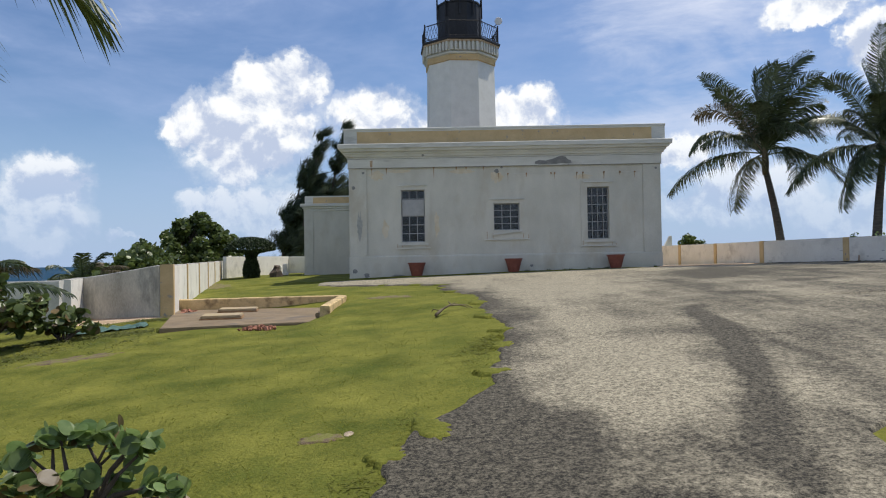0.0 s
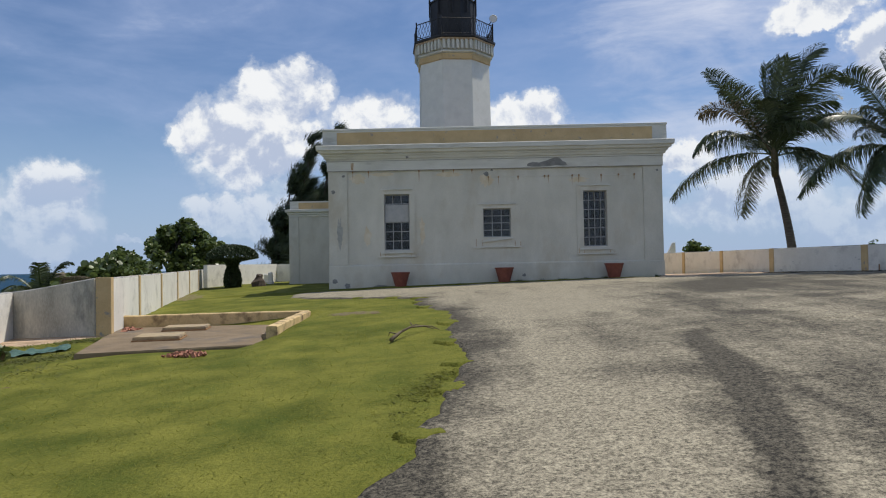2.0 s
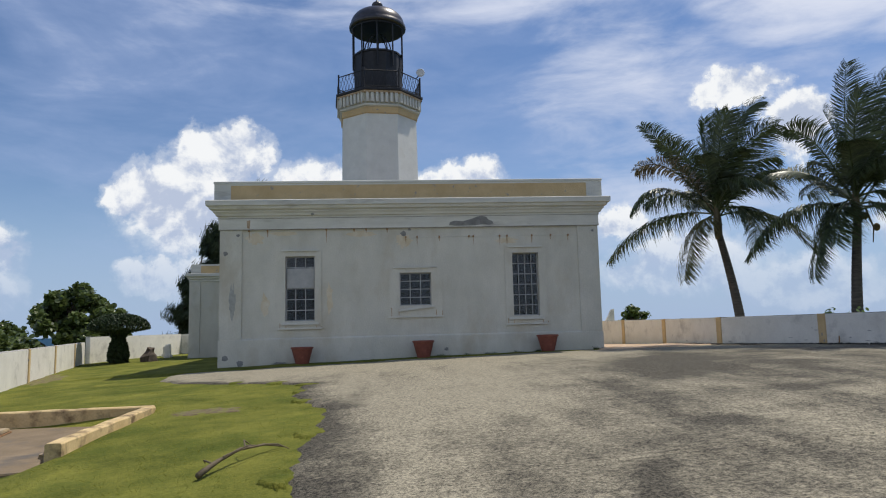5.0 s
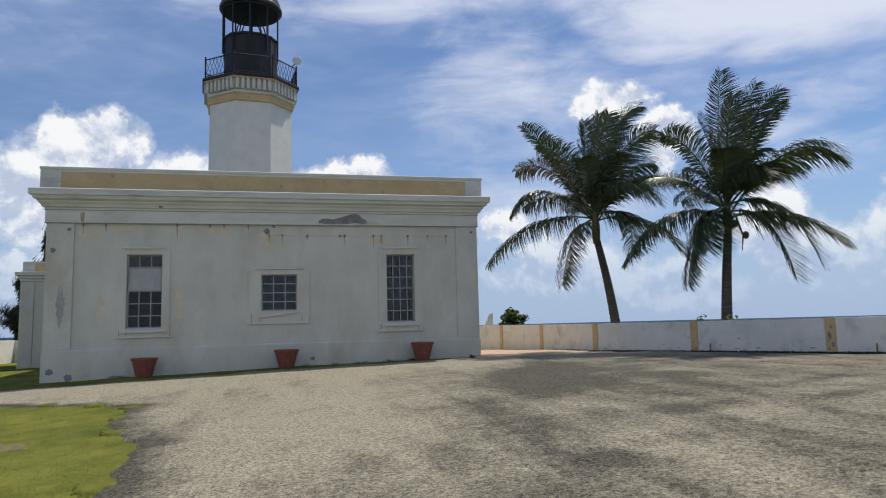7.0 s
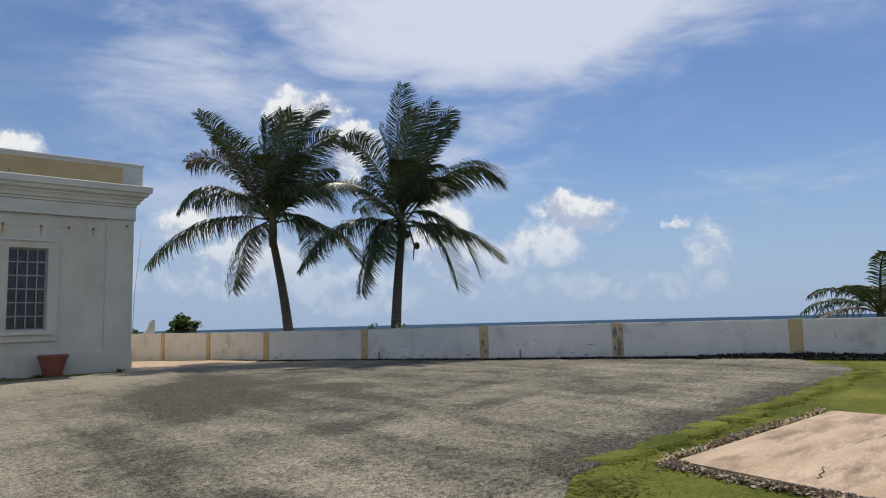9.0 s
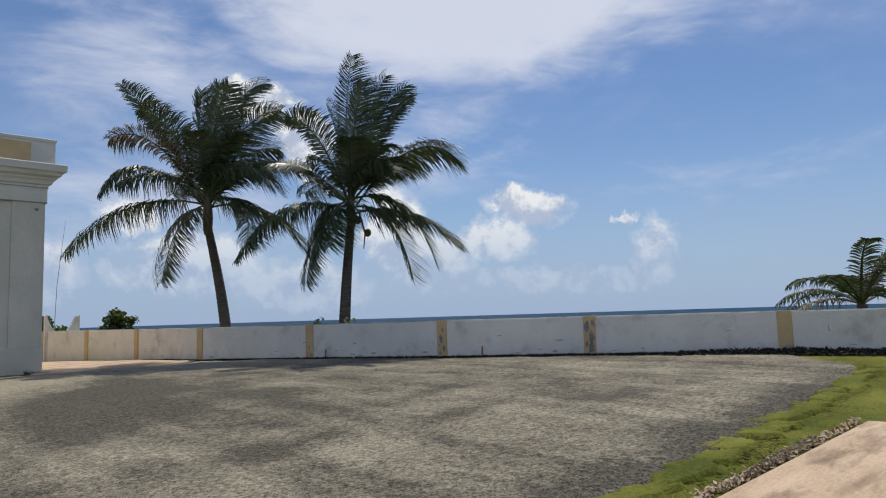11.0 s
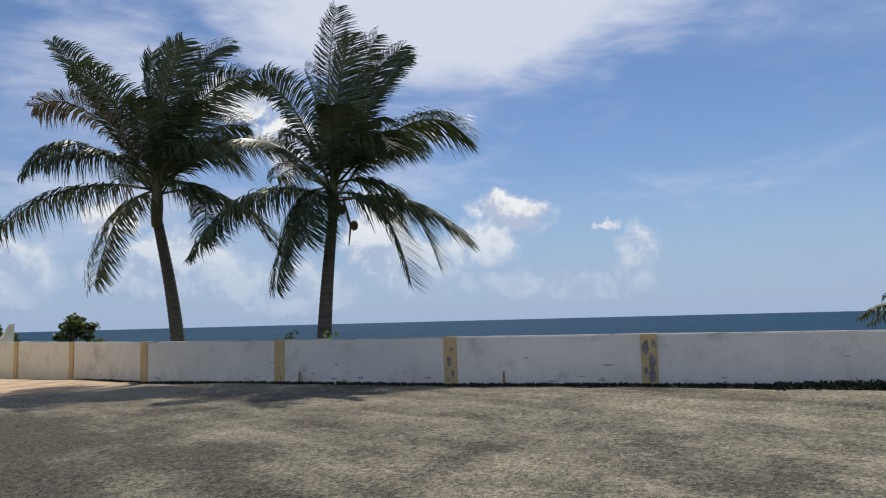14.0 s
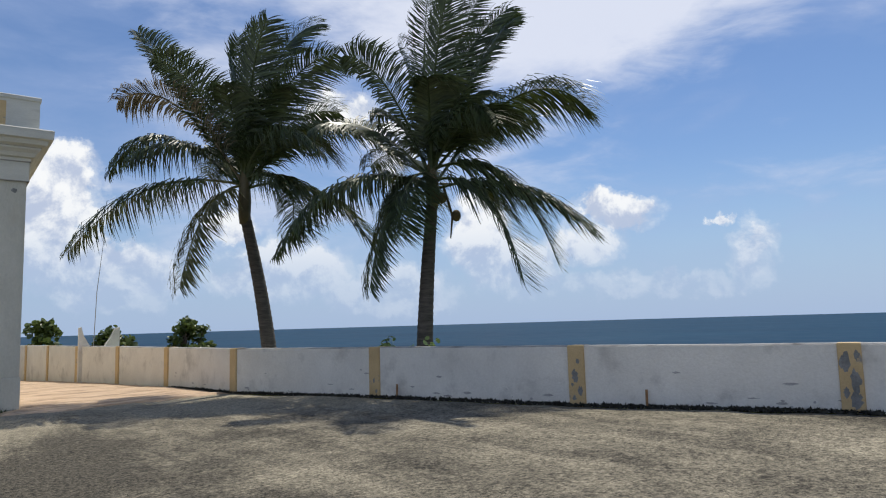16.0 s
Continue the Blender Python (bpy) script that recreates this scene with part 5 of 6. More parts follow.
front = next(o for o in house.children if o.name.startswith("front_wall"))
fz = YF - 0.077
blot("bare_patch", [(4.08, 5.10), (4.12, 5.20), (4.30, 5.25), (4.55, 5.22), (4.72, 5.27), (4.85, 5.30), (5.05, 5.38), (5.22, 5.41), (5.36, 5.36), (5.44, 5.26), (5.56, 5.22), (5.60, 5.12), (5.45, 5.09), (5.2, 5.11), (4.95, 5.08), (4.6, 5.07), (4.3, 5.07)], fz, PATCH, front)
blot("bare_patch", ragged(-3.22, -2.93, 1.98, 3.38, 4, 30, 0.5), YF - 0.047, FLAKE, front)
blot("bare_patch", ragged(-3.40, -3.16, 0.74, 0.95, 5), YF - 0.062, PATCH, front)
blot("bare_patch", ragged(-2.95, -2.66, 0.52, 0.82, 6, 18, 0.5), YF - 0.062, PATCH, front)
for i, (x0, x1, z0, z1) in enumerate(((-1.9, -1.2, 0.60, 0.70), (0.3, 1.3, 0.60, 0.68), (1.6, 2.4, 0.62, 0.72), (3.6, 4.7, 0.66, 0.74), (4.9, 6.2, 0.68, 0.80), (8.0, 9.0, 0.76, 0.84), (3.8, 4.0, 0.9, 1.05))):
    blot("flaked_plaster", ragged(x0, x1, z0, z1, 40 + i, 26, 0.6), YF - 0.062, PATCH, front)
for i, (x, z, r) in enumerate(((-2.9, 4.85, 0.07), (-3.3, 4.25, 0.10), (2.55, 4.85, 0.13), (2.75, 4.98, 0.07), (9.0, 4.86, 0.06), (8.6, 5.72, 0.06), (-0.45, 5.50, 0.07))):
    blot("chipped_spot", ragged(x - r, x + r, z - r * 0.9, z + r * 0.9, 60 + i, 12, 0.45), YF - (0.26 if z > 5.4 else 0.047 if x < -2.7 or x > 8.5 else 0.002), PATCH, front)
stub_me = None
for i, x in enumerate((-2.55, -1.95, -0.02, 0.9, 1.3, 2.0, 2.62, 3.0, 3.75, 4.75, 4.9, 5.8, 6.05, 6.9, 7.55, 8.15)):
    rng = random.Random(300 + i)
    z = 5.0 if x < 2.4 else 4.72
    if stub_me is None:
        st = hpart("iron_stub", boxed(-0.025 + 2.85, 0.025 + 2.85, YF - 0.07, YF - 0.001, 0.47, 0.53, 0.006), RUST, front, "rusty iron stub")
        stub_me = st.data
    else:
        st = new("iron_stub", stub_me)
        st.parent = front
    st.matrix_basis = Matrix.Translation((x - 2.85, 0, z - 0.5))
    ln, wd = rng.uniform(0.08, 0.45), rng.uniform(0.01, 0.03)
    blot("rust_streak", [(x - wd, z), (x + wd, z), (x + wd * 0.8, z - ln * 0.5), (x + wd * 0.2, z - ln), (x - wd * 0.3, z - ln * 0.9), (x - wd * 0.9, z - ln * 0.4)], YF - 0.001, STREAK, front, 0.002)
blot("rust_streak", [(-2.62, 5.33), (-2.50, 5.35), (-2.52, 5.06), (-2.60, 5.08)], YF - 0.077, STREAK, front, 0.002)
for i, (x0, x1, z0, z1) in enumerate(((0.6, 1.7, 4.72, 4.99), (-2.75, -1.95, 4.5, 4.98), (2.2, 2.9, 4.3, 4.9), (-2.0, -0.9, 4.8, 4.99), (5.6, 6.5, 4.42, 4.7), (-2.2, -1.85, 2.1, 3.0), (-0.05, 0.2, 2.0, 3.4))):
    blot("ochre_stain", ragged(x0, x1, z0, z1, 80 + i, 26, 0.5), YF - 0.0005, OLDSTAIN, front, 0.0015)
cable = hpart("cable", boxed(2.75, 8.6, YF - 0.012, YF - 0.001, 4.715, 4.727), TRIM, front)

# ---- clutter on the lawn ----
fallen = thing("fallen_frond", "dry fallen palm frond lying on the lawn", "palm frond", (0.28, 11.6, gz(0.28, 11.6) + 0.02))
part("leaf_stalk", tube(bmesh.new(), [(0, 0, 0.03), (0.1, 0.32, 0.10), (0.24, 0.72, 0.15), (0.43, 1.1, 0.13), (0.62, 1.4, 0.05)], [0.034, 0.024, 0.019, 0.014, 0.006], 7), DRYWOOD, fallen, smooth=True)
for k, (a, b, c) in enumerate((((0.14, 0.4, 0.13), (0.34, 0.62, 0.2), (0.40, 0.9, 0.16)), ((0.28, 0.8, 0.15), (0.22, 1.0, 0.2), (0.28, 1.2, 0.1)), ((0.08, 0.25, 0.09), (-0.06, 0.42, 0.1), (-0.1, 0.62, 0.03)), ((0.43, 1.1, 0.13), (0.58, 1.14, 0.12), (0.72, 1.22, 0.04)))):
    part("twig", tube(bmesh.new(), [a, b, c], [0.012, 0.009, 0.004], 5), DRYWOOD, fallen)


def rubble(label, at, sx, sy, n, r, mat, seed, name="rubble_pile", piece="stone"):
    th = thing(name, label, "rubble", (*at, gz(*at)))
    rng = random.Random(seed)
    kinds = []
    for k in range(4):
        bm = bmesh.new()
        bmesh.ops.create_cube(bm, size=1.0)
        for v in bm.verts:
            v.co = Vector([c * rng.uniform(0.55, 1.2) for c in v.co])
        kinds.append(bm)
    meshes = []
    for bm in kinds:
        ob = part(piece, bm, mat, th)
        meshes.append(ob.data)
        ob.matrix_basis = Matrix.Translation((rng.uniform(-sx, sx) * 0.5, rng.uniform(-sy, sy) * 0.5, r * 0.3)) @ Euler((rng.uniform(0, 3), rng.uniform(0, 3), rng.uniform(0, 3))).to_matrix().to_4x4() @ Matrix.Diagonal((r, r, r * 0.6, 1))
    for i in range(n - 4):
        ob = new(piece, rng.choice(meshes))
        ob.parent = th
        q = r * rng.uniform(0.4, 1.1)
        x, y = rng.gauss(0, 0.45) * sx, rng.gauss(0, 0.45) * sy
        z = gz(at[0] + x, at[1] + y) - gz(*at) + q * 0.25 + 0.05 * math.exp(-(x / sx) ** 2 - (y / sy) ** 2)
        ob.matrix_basis = Matrix.Translation((x, y, z)) @ Euler((rng.uniform(0, 3), rng.uniform(0, 3), rng.uniform(0, 3))).to_matrix().to_4x4() @ Matrix.Diagonal((q, q * rng.uniform(0.6, 1.2), q * 0.6, 1))
    return th


rubble("heap of broken reddish brick in front of the slab", (-2.95, 12.1), 0.34, 0.18, 70, 0.07, BRICK, 401, piece="brick")
rubble("broken pale stones in the corner of the wall", (-6.0, 16.6), 0.3, 0.25, 18, 0.12, BRICK, 402, piece="brick")
rubble("small stones by the kerb wall's end", (-2.2, 13.7), 0.12, 0.15, 10, 0.09, RUBBLE, 403)
rubble("broken stones along the pale slab's edge", (8.85, 10.2), 0.22, 0.16, 70, 0.028, RUBBLE, 404)
rubble("crumbled stone edging beside the pale slab", (10.2, 10.32), 1.2, 0.06, 170, 0.022, RUBBLE, 405)
rubble("crumbled stone edging along the pale slab", (8.86, 8.9), 0.07, 1.1, 190, 0.024, RUBBLE, 406)


def flat_patch(name, label, at, rx, ry, mat, seed, lift=0.012, turn=0.0, category="ground"):
    rng = random.Random(seed)
    verts, faces, k, rings = [], [], 28, 5
    ph = [rng.uniform(0.6, 1.15) for _ in range(k)]
    for j in range(rings + 1):
        for i in range(k):
            a, u = 2 * math.pi * i / k, j / rings
            px, py = rx * u * ph[i] * math.cos(a), ry * u * ph[i] * math.sin(a)
            x, y = at[0] + px * math.cos(turn) - py * math.sin(turn), at[1] + px * math.sin(turn) + py * math.cos(turn)
            verts.append((x, y, ground_z(x, y) + relief(x, y) + (lift if j < rings else -0.02)))
    faces = [(j * k + i, j * k + (i + 1) % k, (j + 1) * k + (i + 1) % k, (j + 1) * k + i) for j in range(rings) for i in range(k)]
    return tagged(raw(name, verts, faces, mat, smooth=True), label, category, kind="structure")


flat_patch("ground_bare", "bare brown earth patch in the lawn", (-0.5, 4.92), 0.22, 0.15, EARTH, 501)
flat_patch("ground_bare", "bare sandy patch in the lawn", (-1.0, 16.6), 0.75, 0.45, EARTH, 502)
flat_patch("ground_bare", "bare earth beside the shrubs", (-5.3, 10.1), 0.8, 0.3, EARTH, 503, turn=0.5)
flat_patch("ground_bare", "bare sandy strip along the white wall", (-9.0, 27.5), 0.6, 2.6, EARTH, 504, turn=0.28)
flat_patch("pavement_pale", "pale sandy paving below the stained wall", (-7.7, 15.7), 1.6, 1.0, PINK, 505, 0.03, 0.35, "paving")
flat_patch("ground_moss", "mossy grass strip along the foot of the white wall", (2.4, 26.68), 6.9, 0.6, LAWN, 506, 0.05, 0.006, "lawn")
flat_patch("ground_moss", "wider mossy grass strip where the drive meets the wall", (-2.4, 26.35), 5.2, 0.85, LAWN, 507, 0.055, 0.02, "lawn")
rng = random.Random(61)
for i in range(16):
    x = 8.75 + 6.4 * i / 15 + rng.uniform(-0.15, 0.15)
    y = interp(x, [8.4, 9.2, 12.5, 15.3], [10.72, 10.66, 10.78, 10.94]) + rng.uniform(-0.06, 0.06)
    flat_patch("ground_grass", "ragged tongue of grass creeping over the asphalt's edge", (x, y), rng.uniform(0.25, 0.5), rng.uniform(0.10, 0.24), LAWN, 520 + i, 0.04, rng.uniform(-0.5, 0.3), "lawn")
for i, (x, y) in enumerate(((0.05, 4.35), (0.35, 4.9), (0.95, 6.7), (1.18, 8.3), (1.25, 9.5), (1.1, 11.2), (1.1, 13.6), (0.55, 16.9), (0.3, 18.4), (0.3, 19.7), (-0.5, 20.6), (-1.6, 21.4))):
    flat_patch("ground_grass", "ragged tongue of grass creeping over the asphalt's edge", (x, y), rng.uniform(0.14, 0.3), rng.uniform(0.15, 0.4), LAWN, 560 + i, 0.04, rng.uniform(-0.4, 0.4), "lawn")
net = thing("netting", "crumpled green netting lying on the grass", "netting", (-6.5, 13.5, gz(-6.5, 13.5)))
verts = [(x, y, 0.03 + 0.09 * abs(wobble(x * 1.0, y, 5.0)) + gz(-6.5 + x, 13.5 + y) - gz(-6.5, 13.5)) for y in np.linspace(-0.28, 0.28, 14) for x in np.linspace(-0.75, 0.75, 34)]
verts = [(x * 0.85 - y * 0.5, y * 0.85 + x * 0.55, z) for x, y, z in verts]
raw("sheet", verts, [(j * 34 + i, j * 34 + i + 1, (j + 1) * 34 + i + 1, (j + 1) * 34 + i) for j in range(13) for i in range(33)], NET, net)
stone = thing("stone", "flat brownish stone on the lawn", "stone", (-0.3, 5.02, gz(-0.3, 5.02)))
bm = bmesh.new()
bmesh.ops.create_icosphere(bm, subdivisions=2, radius=0.045)
for v in bm.verts:
    v.co *= 1 + 0.35 * noise.noise(v.co * 14)
    v.co.z *= 0.35
    v.co.y *= 1.9
part("rock", bm, RUBBLE, stone)
for a, b, k in ((7, 8, 0.10), (8, 9, 0.24)):
    p, q = Vector(PIERS[a]), Vector(PIERS[b])
    d = (q - p).normalized()
    m = p + d * (k * (q - p).length + 0.05) + Vector((d.y, -d.x)) * 0.17
    rb = thing("rebar_stub", "short rusty steel bar sticking up by the wall", "steel bar", (m.x, m.y, gz(m.x, m.y)), group="bars by the wall")
    part("rod", rod(bmesh.new(), (0, 0, -0.05), (0.01, 0, 0.25), 0.018), RUST, rb)

# dark weeds and litter against the wall's foot, plus flat leaves painting its shadow
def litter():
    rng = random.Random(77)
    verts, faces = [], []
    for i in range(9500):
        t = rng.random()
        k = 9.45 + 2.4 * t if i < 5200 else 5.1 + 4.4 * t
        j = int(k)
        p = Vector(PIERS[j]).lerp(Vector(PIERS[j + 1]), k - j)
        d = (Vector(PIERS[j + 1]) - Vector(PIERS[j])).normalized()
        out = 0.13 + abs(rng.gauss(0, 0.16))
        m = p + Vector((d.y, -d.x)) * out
        # these low near-black leaves deepen the wall's cast shadow strip
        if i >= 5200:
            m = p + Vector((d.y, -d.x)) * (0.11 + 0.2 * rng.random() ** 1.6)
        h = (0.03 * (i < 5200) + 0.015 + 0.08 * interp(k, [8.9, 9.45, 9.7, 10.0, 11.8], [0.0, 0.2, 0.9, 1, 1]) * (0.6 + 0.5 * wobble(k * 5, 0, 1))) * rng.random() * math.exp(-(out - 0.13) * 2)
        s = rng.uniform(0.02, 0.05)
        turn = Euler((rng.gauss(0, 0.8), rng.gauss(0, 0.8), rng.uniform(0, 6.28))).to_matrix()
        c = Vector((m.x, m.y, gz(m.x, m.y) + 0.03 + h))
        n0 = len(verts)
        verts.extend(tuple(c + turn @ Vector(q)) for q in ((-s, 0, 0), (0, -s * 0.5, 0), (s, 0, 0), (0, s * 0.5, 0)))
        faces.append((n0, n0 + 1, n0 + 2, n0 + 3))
    tagged(raw("weeds", verts, faces, WEED_AND_SHADE), "dark weeds and leaf litter, with the wall's shadow painted in, at its foot", "weeds", kind="stuff")


litter()


# short grass over the lawn on both sides of the drive
def grass():
    rng = np.random.default_rng(5)
    n = 70000
    u = rng.random((n, 6))
    left = u[:, 0] < 0.80
    y = np.where(left, 2.0 + 23.0 * u[:, 1] ** 1.7, 3.5 + 8.0 * u[:, 1])
    x = np.where(left, -9.0 + 10.8 * u[:, 2], 4.0 + 13.0 * u[:, 2])
    edge_l = np.interp(y, *ROAD_L)
    edge_r = np.interp(y, *ROAD_R)
    jag = np.array([edge_jag(b) for b in y])
    keep = np.where(left, x < edge_l + jag + 0.05, x > edge_r + 0.02)
    keep &= ~((x > -6.9) & (x < -1.95) & (y > 12.0) & (y < 17.9)) & ~((x > 8.8) & (x < 12.5) & (y < 10.3) & (y > 5))
    keep &= ~(left & (x < -5.7 - 0.28 * (y - 15.7)) & (y > 15))
    verts, faces = [], []
    for a, b, h, w, t in zip(x[keep], y[keep], u[keep, 3], u[keep, 4], u[keep, 5]):
        z = ground_z(a, b) + relief(a, b)
        hh = 0.008 + 0.02 * h * h + 0.008 * wobble(a, b, 1.7)
        an = 6.283 * w
        c, s2 = math.cos(an), math.sin(an)
        r = 0.004 + 0.003 * t
        k = len(verts)
        lx, ly = 0.045 * math.cos(9 * t * 7), 0.045 * math.sin(9 * t * 7)
        verts += [(a - c * r, b - s2 * r, z - 0.005), (a + c * r, b + s2 * r, z - 0.005), (a + lx, b + ly, z + hh)]
        faces.append((k, k + 1, k + 2))
    tagged(raw("grass", verts, faces, BLADES), "short mown yellow-green grass", "grass", kind="stuff")


grass()


# ---- scars along the foot of the east wall ----
for j in range(5, 11):
    rng = random.Random(900 + j)
    p, q = Vector(PIERS[j]), Vector(PIERS[j + 1])
    d = (q - p).normalized()
    side = Vector((d.y, -d.x))
    for i in range(9):
        u = rng.uniform(0.08, 0.95)
        c = p.lerp(q, u) + side * 0.101
        w, h, z = rng.uniform(0.015, 0.11), rng.uniform(0.008, 0.026), rng.uniform(0.04, 0.16) if rng.random() < 0.7 else rng.uniform(0.2, 0.5)
        if rng.random() < 0.08:
            w, h = rng.uniform(0.008, 0.015), rng.uniform(0.05, 0.10)
        base = ground_z(c.x, c.y) + z
        pts = [(w * math.cos(a) * rng.uniform(0.4, 1), h * math.sin(a) * rng.uniform(0.4, 1)) for a in np.linspace(0, 2 * math.pi, 15)[:-1]]
        bm = prism(bmesh.new(), [[(c.x + d.x * x + side.x * o, c.y + d.y * x + side.y * o, base + zz) for x, zz in pts] for o in (0.0, 0.003)])
        part("plaster_scar", bm, SCAR, east_wall)


# ---- grey patches where the piers have lost their paint ----
for j, patches in ((8, ((-0.02, 0.42, 0.05, 0.10), (0.05, 0.22, 0.04, 0.07), (-0.04, 0.12, 0.03, 0.04), (0.03, 0.62, 0.03, 0.05), (-0.06, 0.30, 0.02, 0.03))), (9, ((-0.05, 0.58, 0.06, 0.13), (0.04, 0.38, 0.065, 0.15), (0.03, 0.16, 0.07, 0.11), (0.07, 0.66, 0.035, 0.06), (-0.06, 0.24, 0.035, 0.07))), (7, ((0.0, 0.3, 0.02, 0.05), (0.05, 0.12, 0.03, 0.04)))):
    rng = random.Random(950 + j)
    d = (Vector(PIERS[j + 1]) - Vector(PIERS[j - 1])).normalized()
    side = Vector((d.y, -d.x))
    c = Vector(PIERS[j]) - d * 0.12 + side * 0.1305
    for px, pz, w, h in patches:
        pts = [(max(-0.115, min(0.115, px + w * math.cos(a) * rng.uniform(0.55, 1.15))), pz + h * math.sin(a) * rng.uniform(0.55, 1.15)) for a in np.linspace(0, 2 * math.pi, 19)[:-1]]
        bm = prism(bmesh.new(), [[(c.x + d.x * x + side.x * o, c.y + d.y * x + side.y * o, ground_z(c.x, c.y) + zz) for x, zz in pts] for o in (0.0, 0.003)])
        part("peeled_patch", bm, PATCH, east_wall)


# ---- small things round the house ----
def tuft_row(name, label, pts, count, height, seed, mat, spread=0.06, lean=0.04):
    """Low weeds along a foot of wall."""
    rng = random.Random(seed)
    verts, faces = [], []
    for i in range(count):
        u = rng.random()
        p = Vector(pts[0]).lerp(Vector(pts[1]), u)
        if wobble(p.x * 2.0, p.y, 1.0) < -0.05:
            continue
        p += Vector((rng.gauss(0, spread), rng.gauss(0, spread)))
        z = ground_z(p.x, p.y)
        h = height * rng.uniform(0.3, 1.0) * (0.5 + abs(wobble(p.x * 3.0, 4, 1.0)))
        a = rng.uniform(0, 6.283)
        w = Vector((math.cos(a), math.sin(a), 0)) * 0.012
        k = len(verts)
        e = Vector((p.x + rng.gauss(0, lean), p.y + rng.gauss(0, lean), z + h))
        b0 = Vector((p.x, p.y, z))
        verts.extend((tuple(b0 - w), tuple(b0 + w), tuple(e)))
        faces.append((k, k + 1, k + 2))
    tagged(raw(name, verts, faces, mat), label, "weeds", kind="stuff")


tuft_row("weeds", "dark weeds along the foot of the front wall", [(2.0, 27.04), (9.1, 27.04)], 2600, 0.15, 801, CLIPPED, 0.04)
tuft_row("weeds", "thin grass along the foot of the front wall", [(-3.4, 26.85), (9.1, 26.8)], 5200, 0.07, 802, BLADES)
tuft_row("weeds", "thin grass along the lawn's asphalt edge", [(-0.2, 3.2), (1.2, 9.4)], 1600, 0.025, 803, BLADES, 0.12, 0.07)
tuft_row("weeds", "mossy grass strip in front of the white wall", [(-3.6, 26.45), (8.6, 26.5)], 18000, 0.065, 809, LEAFLET, 0.24, 0.05)
shrub("shade_shrub", "dark shrub in the shaded corner by the wing", "shrub", (-4.2, 37.2, gz(-4.2, 37.2)), (0.7, 0.5, 0.75), 350, 0.08, CLIPPED, 811, 10)
for x, y, h in ((-9.3, 40.2, 0.62), (-10.2, 42.6, 0.5)):
    post = thing("stone_post", "short white stone post on the lawn", "post", (x, y, gz(x, y)), group="white posts on the lawn")
    part("shaft", prism(bmesh.new(), [ngon(0, 0, z, a, 4, 0.5) for a, z in ((0.17, -0.05), (0.17, 0.12), (0.12, 0.14), (0.11, h), (0.08, h + 0.05))]), WALLW, post)
stump = thing("tree_stump", "rough dark tree stump beside the clipped tree", "stump", (-8.75, 36.0, gz(-8.75, 36.0)))
bm = bmesh.new()
tube(bm, [(0, 0, -0.1), (0.02, 0, 0.25), (-0.05, 0.02, 0.42), (0.04, 0, 0.58)], [0.36, 0.29, 0.22, 0.12], 12)
for v in bm.verts:
    v.co += Vector((1, 1, 0.4)) * 0.22 * noise.noise(v.co * 6.0)
part("trunk", bm, BARK, stump)

tuft_row("weeds", "taller weeds between the slab and the shrubs", [(-7.4, 12.2), (-5.0, 13.0)], 2600, 0.06, 804, LEAFLET, 0.3, 0.09)
tuft_row("weeds", "rank grass below the shrubs", [(-8.2, 9.6), (-5.0, 11.6)], 3600, 0.045, 805, LEAFLET, 0.5, 0.09)
tuft_row("weeds", "rank grass in the wall's corner", [(-7.2, 14.6), (-5.7, 15.2)], 1800, 0.07, 806, LEAFLET, 0.2, 0.09)
tuft_row("weeds", "ragged grass along the asphalt's edge", [(8.5, 10.62), (16.0, 11.05)], 5000, 0.03, 807, BLADES, 0.16, 0.08)
tuft_row("weeds", "ragged grass between drive and slab", [(7.6, 10.1), (8.6, 10.65)], 900, 0.022, 808, BLADES, 0.18, 0.08)


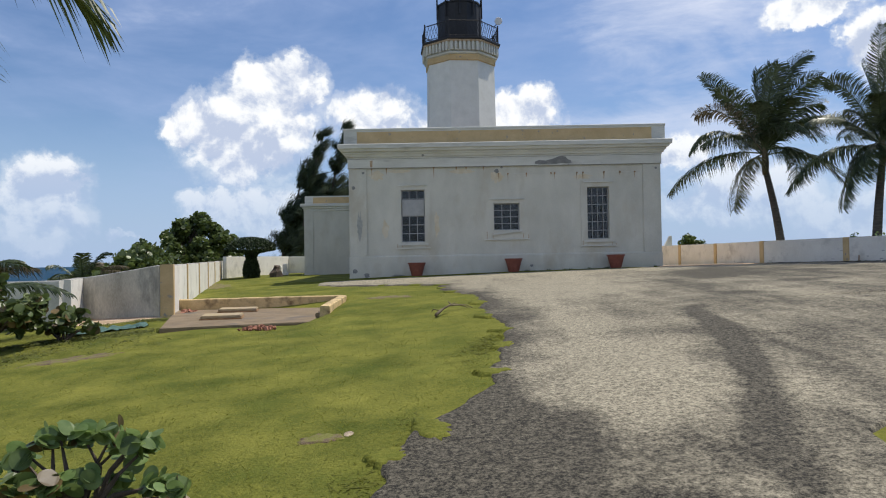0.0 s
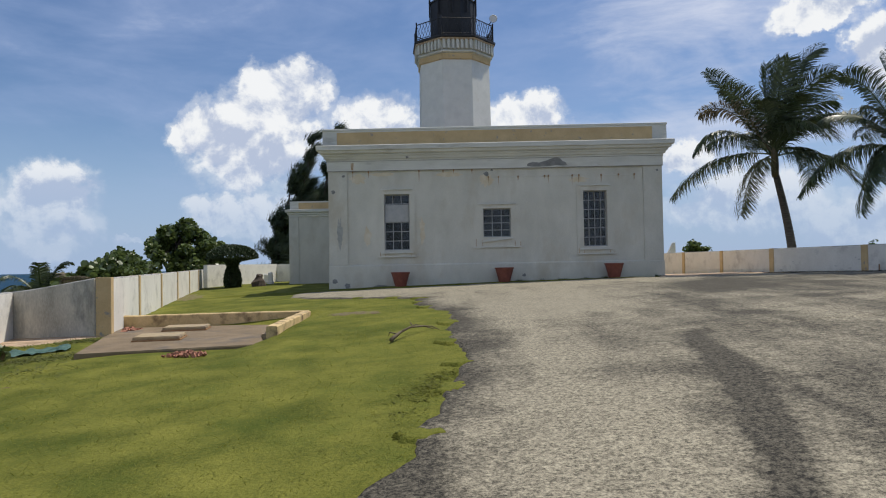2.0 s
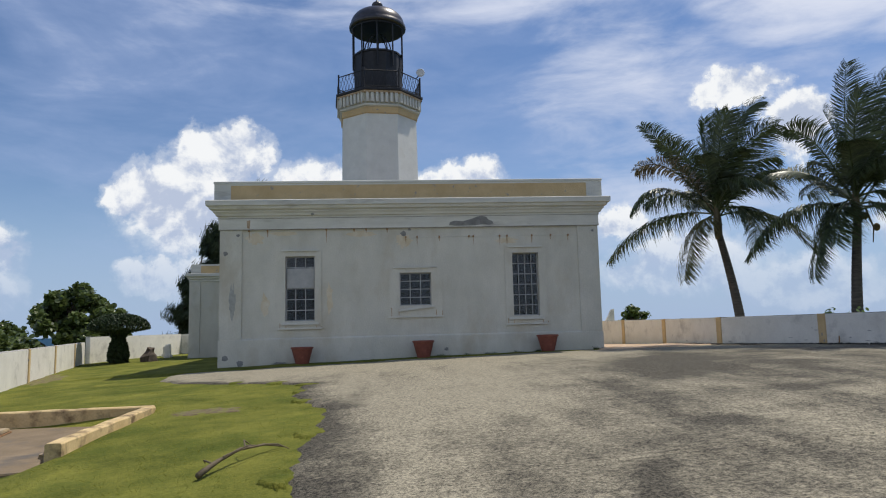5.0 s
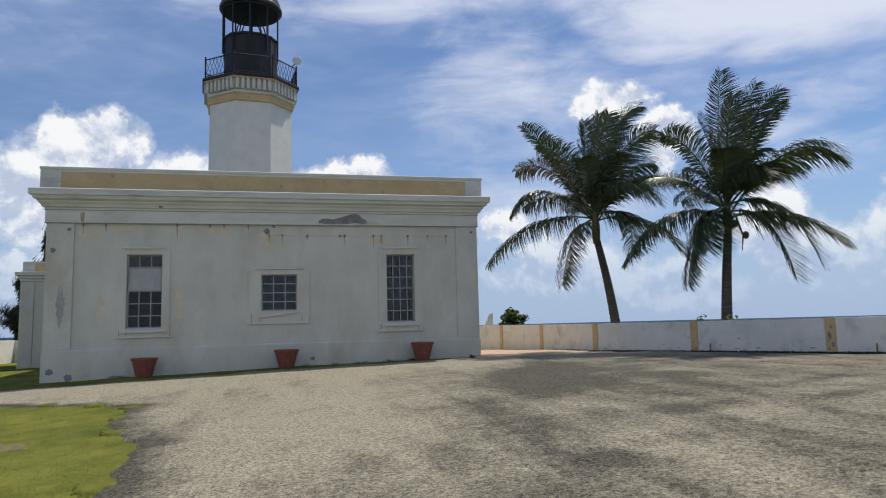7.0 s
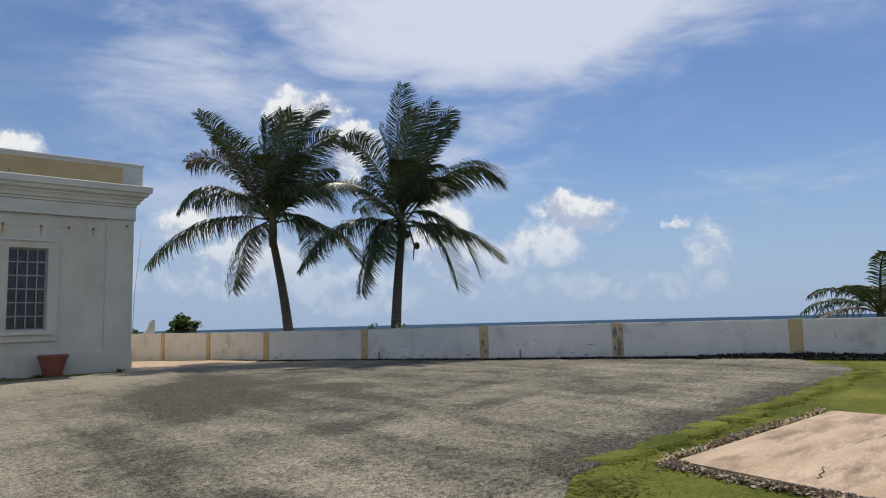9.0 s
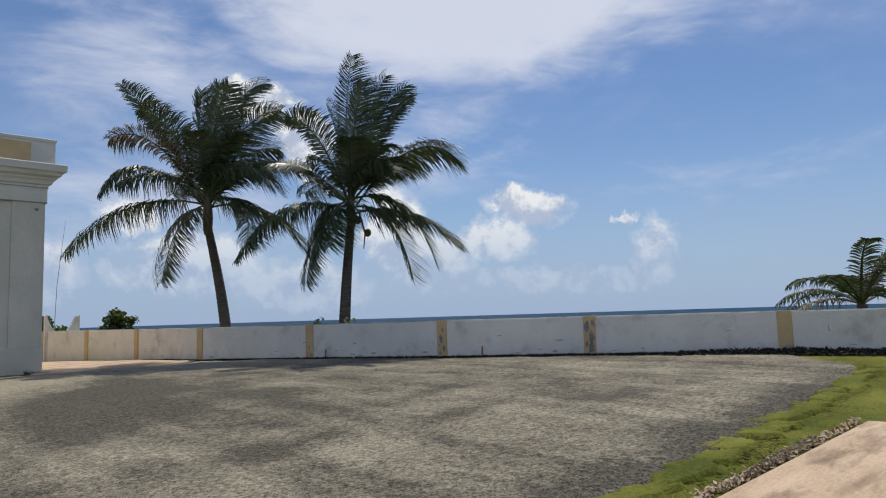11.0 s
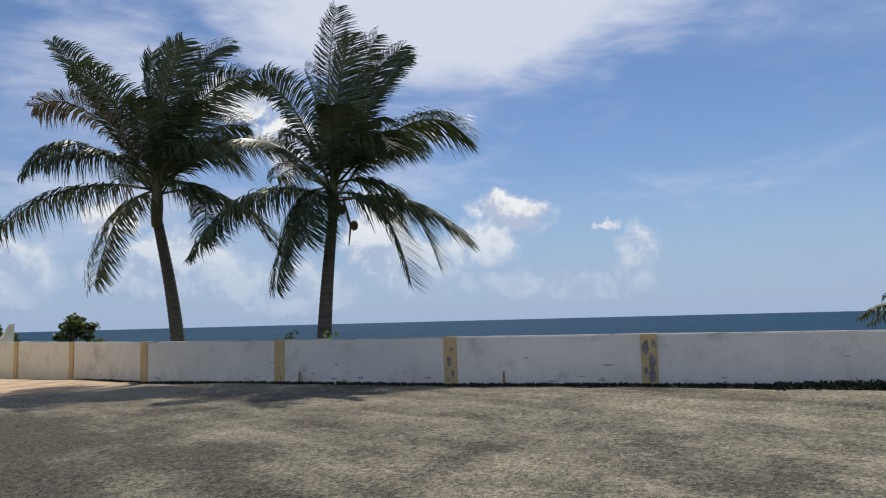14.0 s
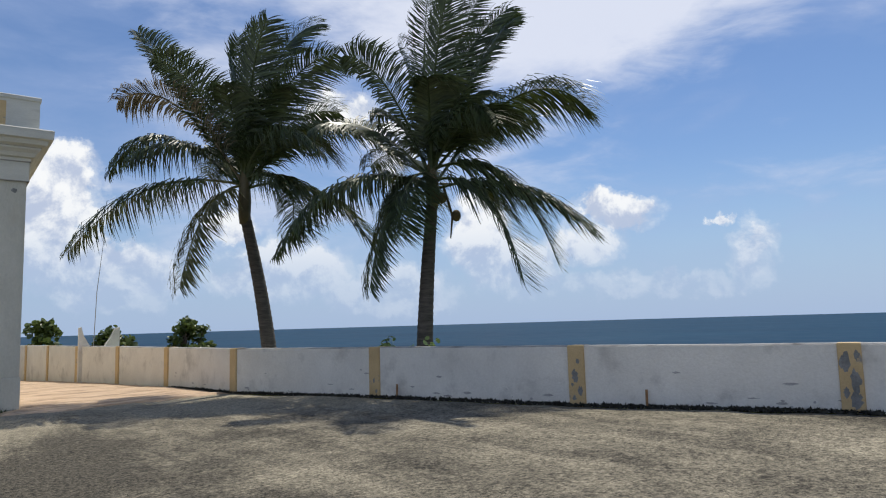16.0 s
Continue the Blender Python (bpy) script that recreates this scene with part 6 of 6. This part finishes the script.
# ---- cracks in the pale slab ----
def crack(pts, seed, width=0.007):
    rng = random.Random(seed)
    line = []
    for a, b in zip(pts, pts[1:]):
        k = 10
        line += [Vector(a).lerp(Vector(b), i / k) + Vector((rng.gauss(0, 0.02), rng.gauss(0, 0.02))) for i in range(k)]
    verts, faces = [], []
    for i, p in enumerate(line):
        d = (line[min(i + 1, len(line) - 1)] - line[max(i - 1, 0)]).normalized()
        w = Vector((-d.y, d.x)) * width * rng.uniform(0.4, 1.3)
        z = slab_z(p) + 0.003
        verts += [(p.x + w.x - 11.0, p.y + w.y - 8.0, z - gz(11, 8)), (p.x - w.x - 11.0, p.y - w.y - 8.0, z - gz(11, 8))]
    faces = [(2 * i, 2 * i + 1, 2 * i + 3, 2 * i + 2) for i in range(len(line) - 1)]
    raw("crack", verts, faces, SOIL, pale)


def slab_z(p):
    """Height of the pale slab's top, from its corners."""
    u, v = (p.x - 9.0) / 3.2, (10.3 - p.y) / 5.2
    z = [gz(*q) + 0.03 for q in Q]
    return (z[0] * (1 - u) + z[1] * u) * (1 - v) + (z[3] * (1 - u) + z[2] * u) * v + 0.006


crack([(9.15, 9.2), (10.0, 9.45), (11.1, 9.3), (12.0, 9.5)], 1)
crack([(9.1, 7.6), (10.4, 7.9), (12.2, 7.7)], 2)


# ---- dry leaves and crumbs along the pale slab ----
def debris_row(label, a, b, count, width, seed, mat):
    rng = random.Random(seed)
    verts, faces = [], []
    for i in range(count):
        p = Vector(a).lerp(Vector(b), rng.random()) + Vector((rng.gauss(0, width), rng.gauss(0, width * 0.8)))
        turn = Euler((rng.gauss(0, 0.45), rng.gauss(0, 0.45), rng.uniform(0, 6.28))).to_matrix()
        r = rng.uniform(0.012, 0.035)
        c = Vector((p.x, p.y, gz(p.x, p.y) + relief(p.x, p.y) + rng.uniform(0.008, 0.035)))
        k = len(verts)
        verts.extend(tuple(c + turn @ Vector(q)) for q in ((-r, 0, 0), (0, -r * 0.45, 0), (r, 0, 0), (0, r * 0.45, 0)))
        faces.append((k, k + 1, k + 2, k + 3))
    tagged(raw("leaf_litter", verts, faces, mat), label, "leaf litter", kind="stuff")


debris_row("dry brown leaf litter along the pale slab's edge", (8.84, 10.3), (8.68, 5.6), 1300, 0.05, 871, DRYWOOD)
debris_row("pale crumbs of concrete along the slab's edge", (8.86, 10.3), (8.70, 5.6), 1500, 0.05, 874, STREAK)
debris_row("dry brown leaf litter behind the pale slab", (8.9, 10.38), (12.0, 10.24), 900, 0.035, 872, STREAK)
tuft_row("weeds", "dark creeping weeds beside the pale slab", [(8.45, 10.1), (8.5, 8.6)], 2400, 0.06, 873, CLIPPED, 0.07, 0.06)
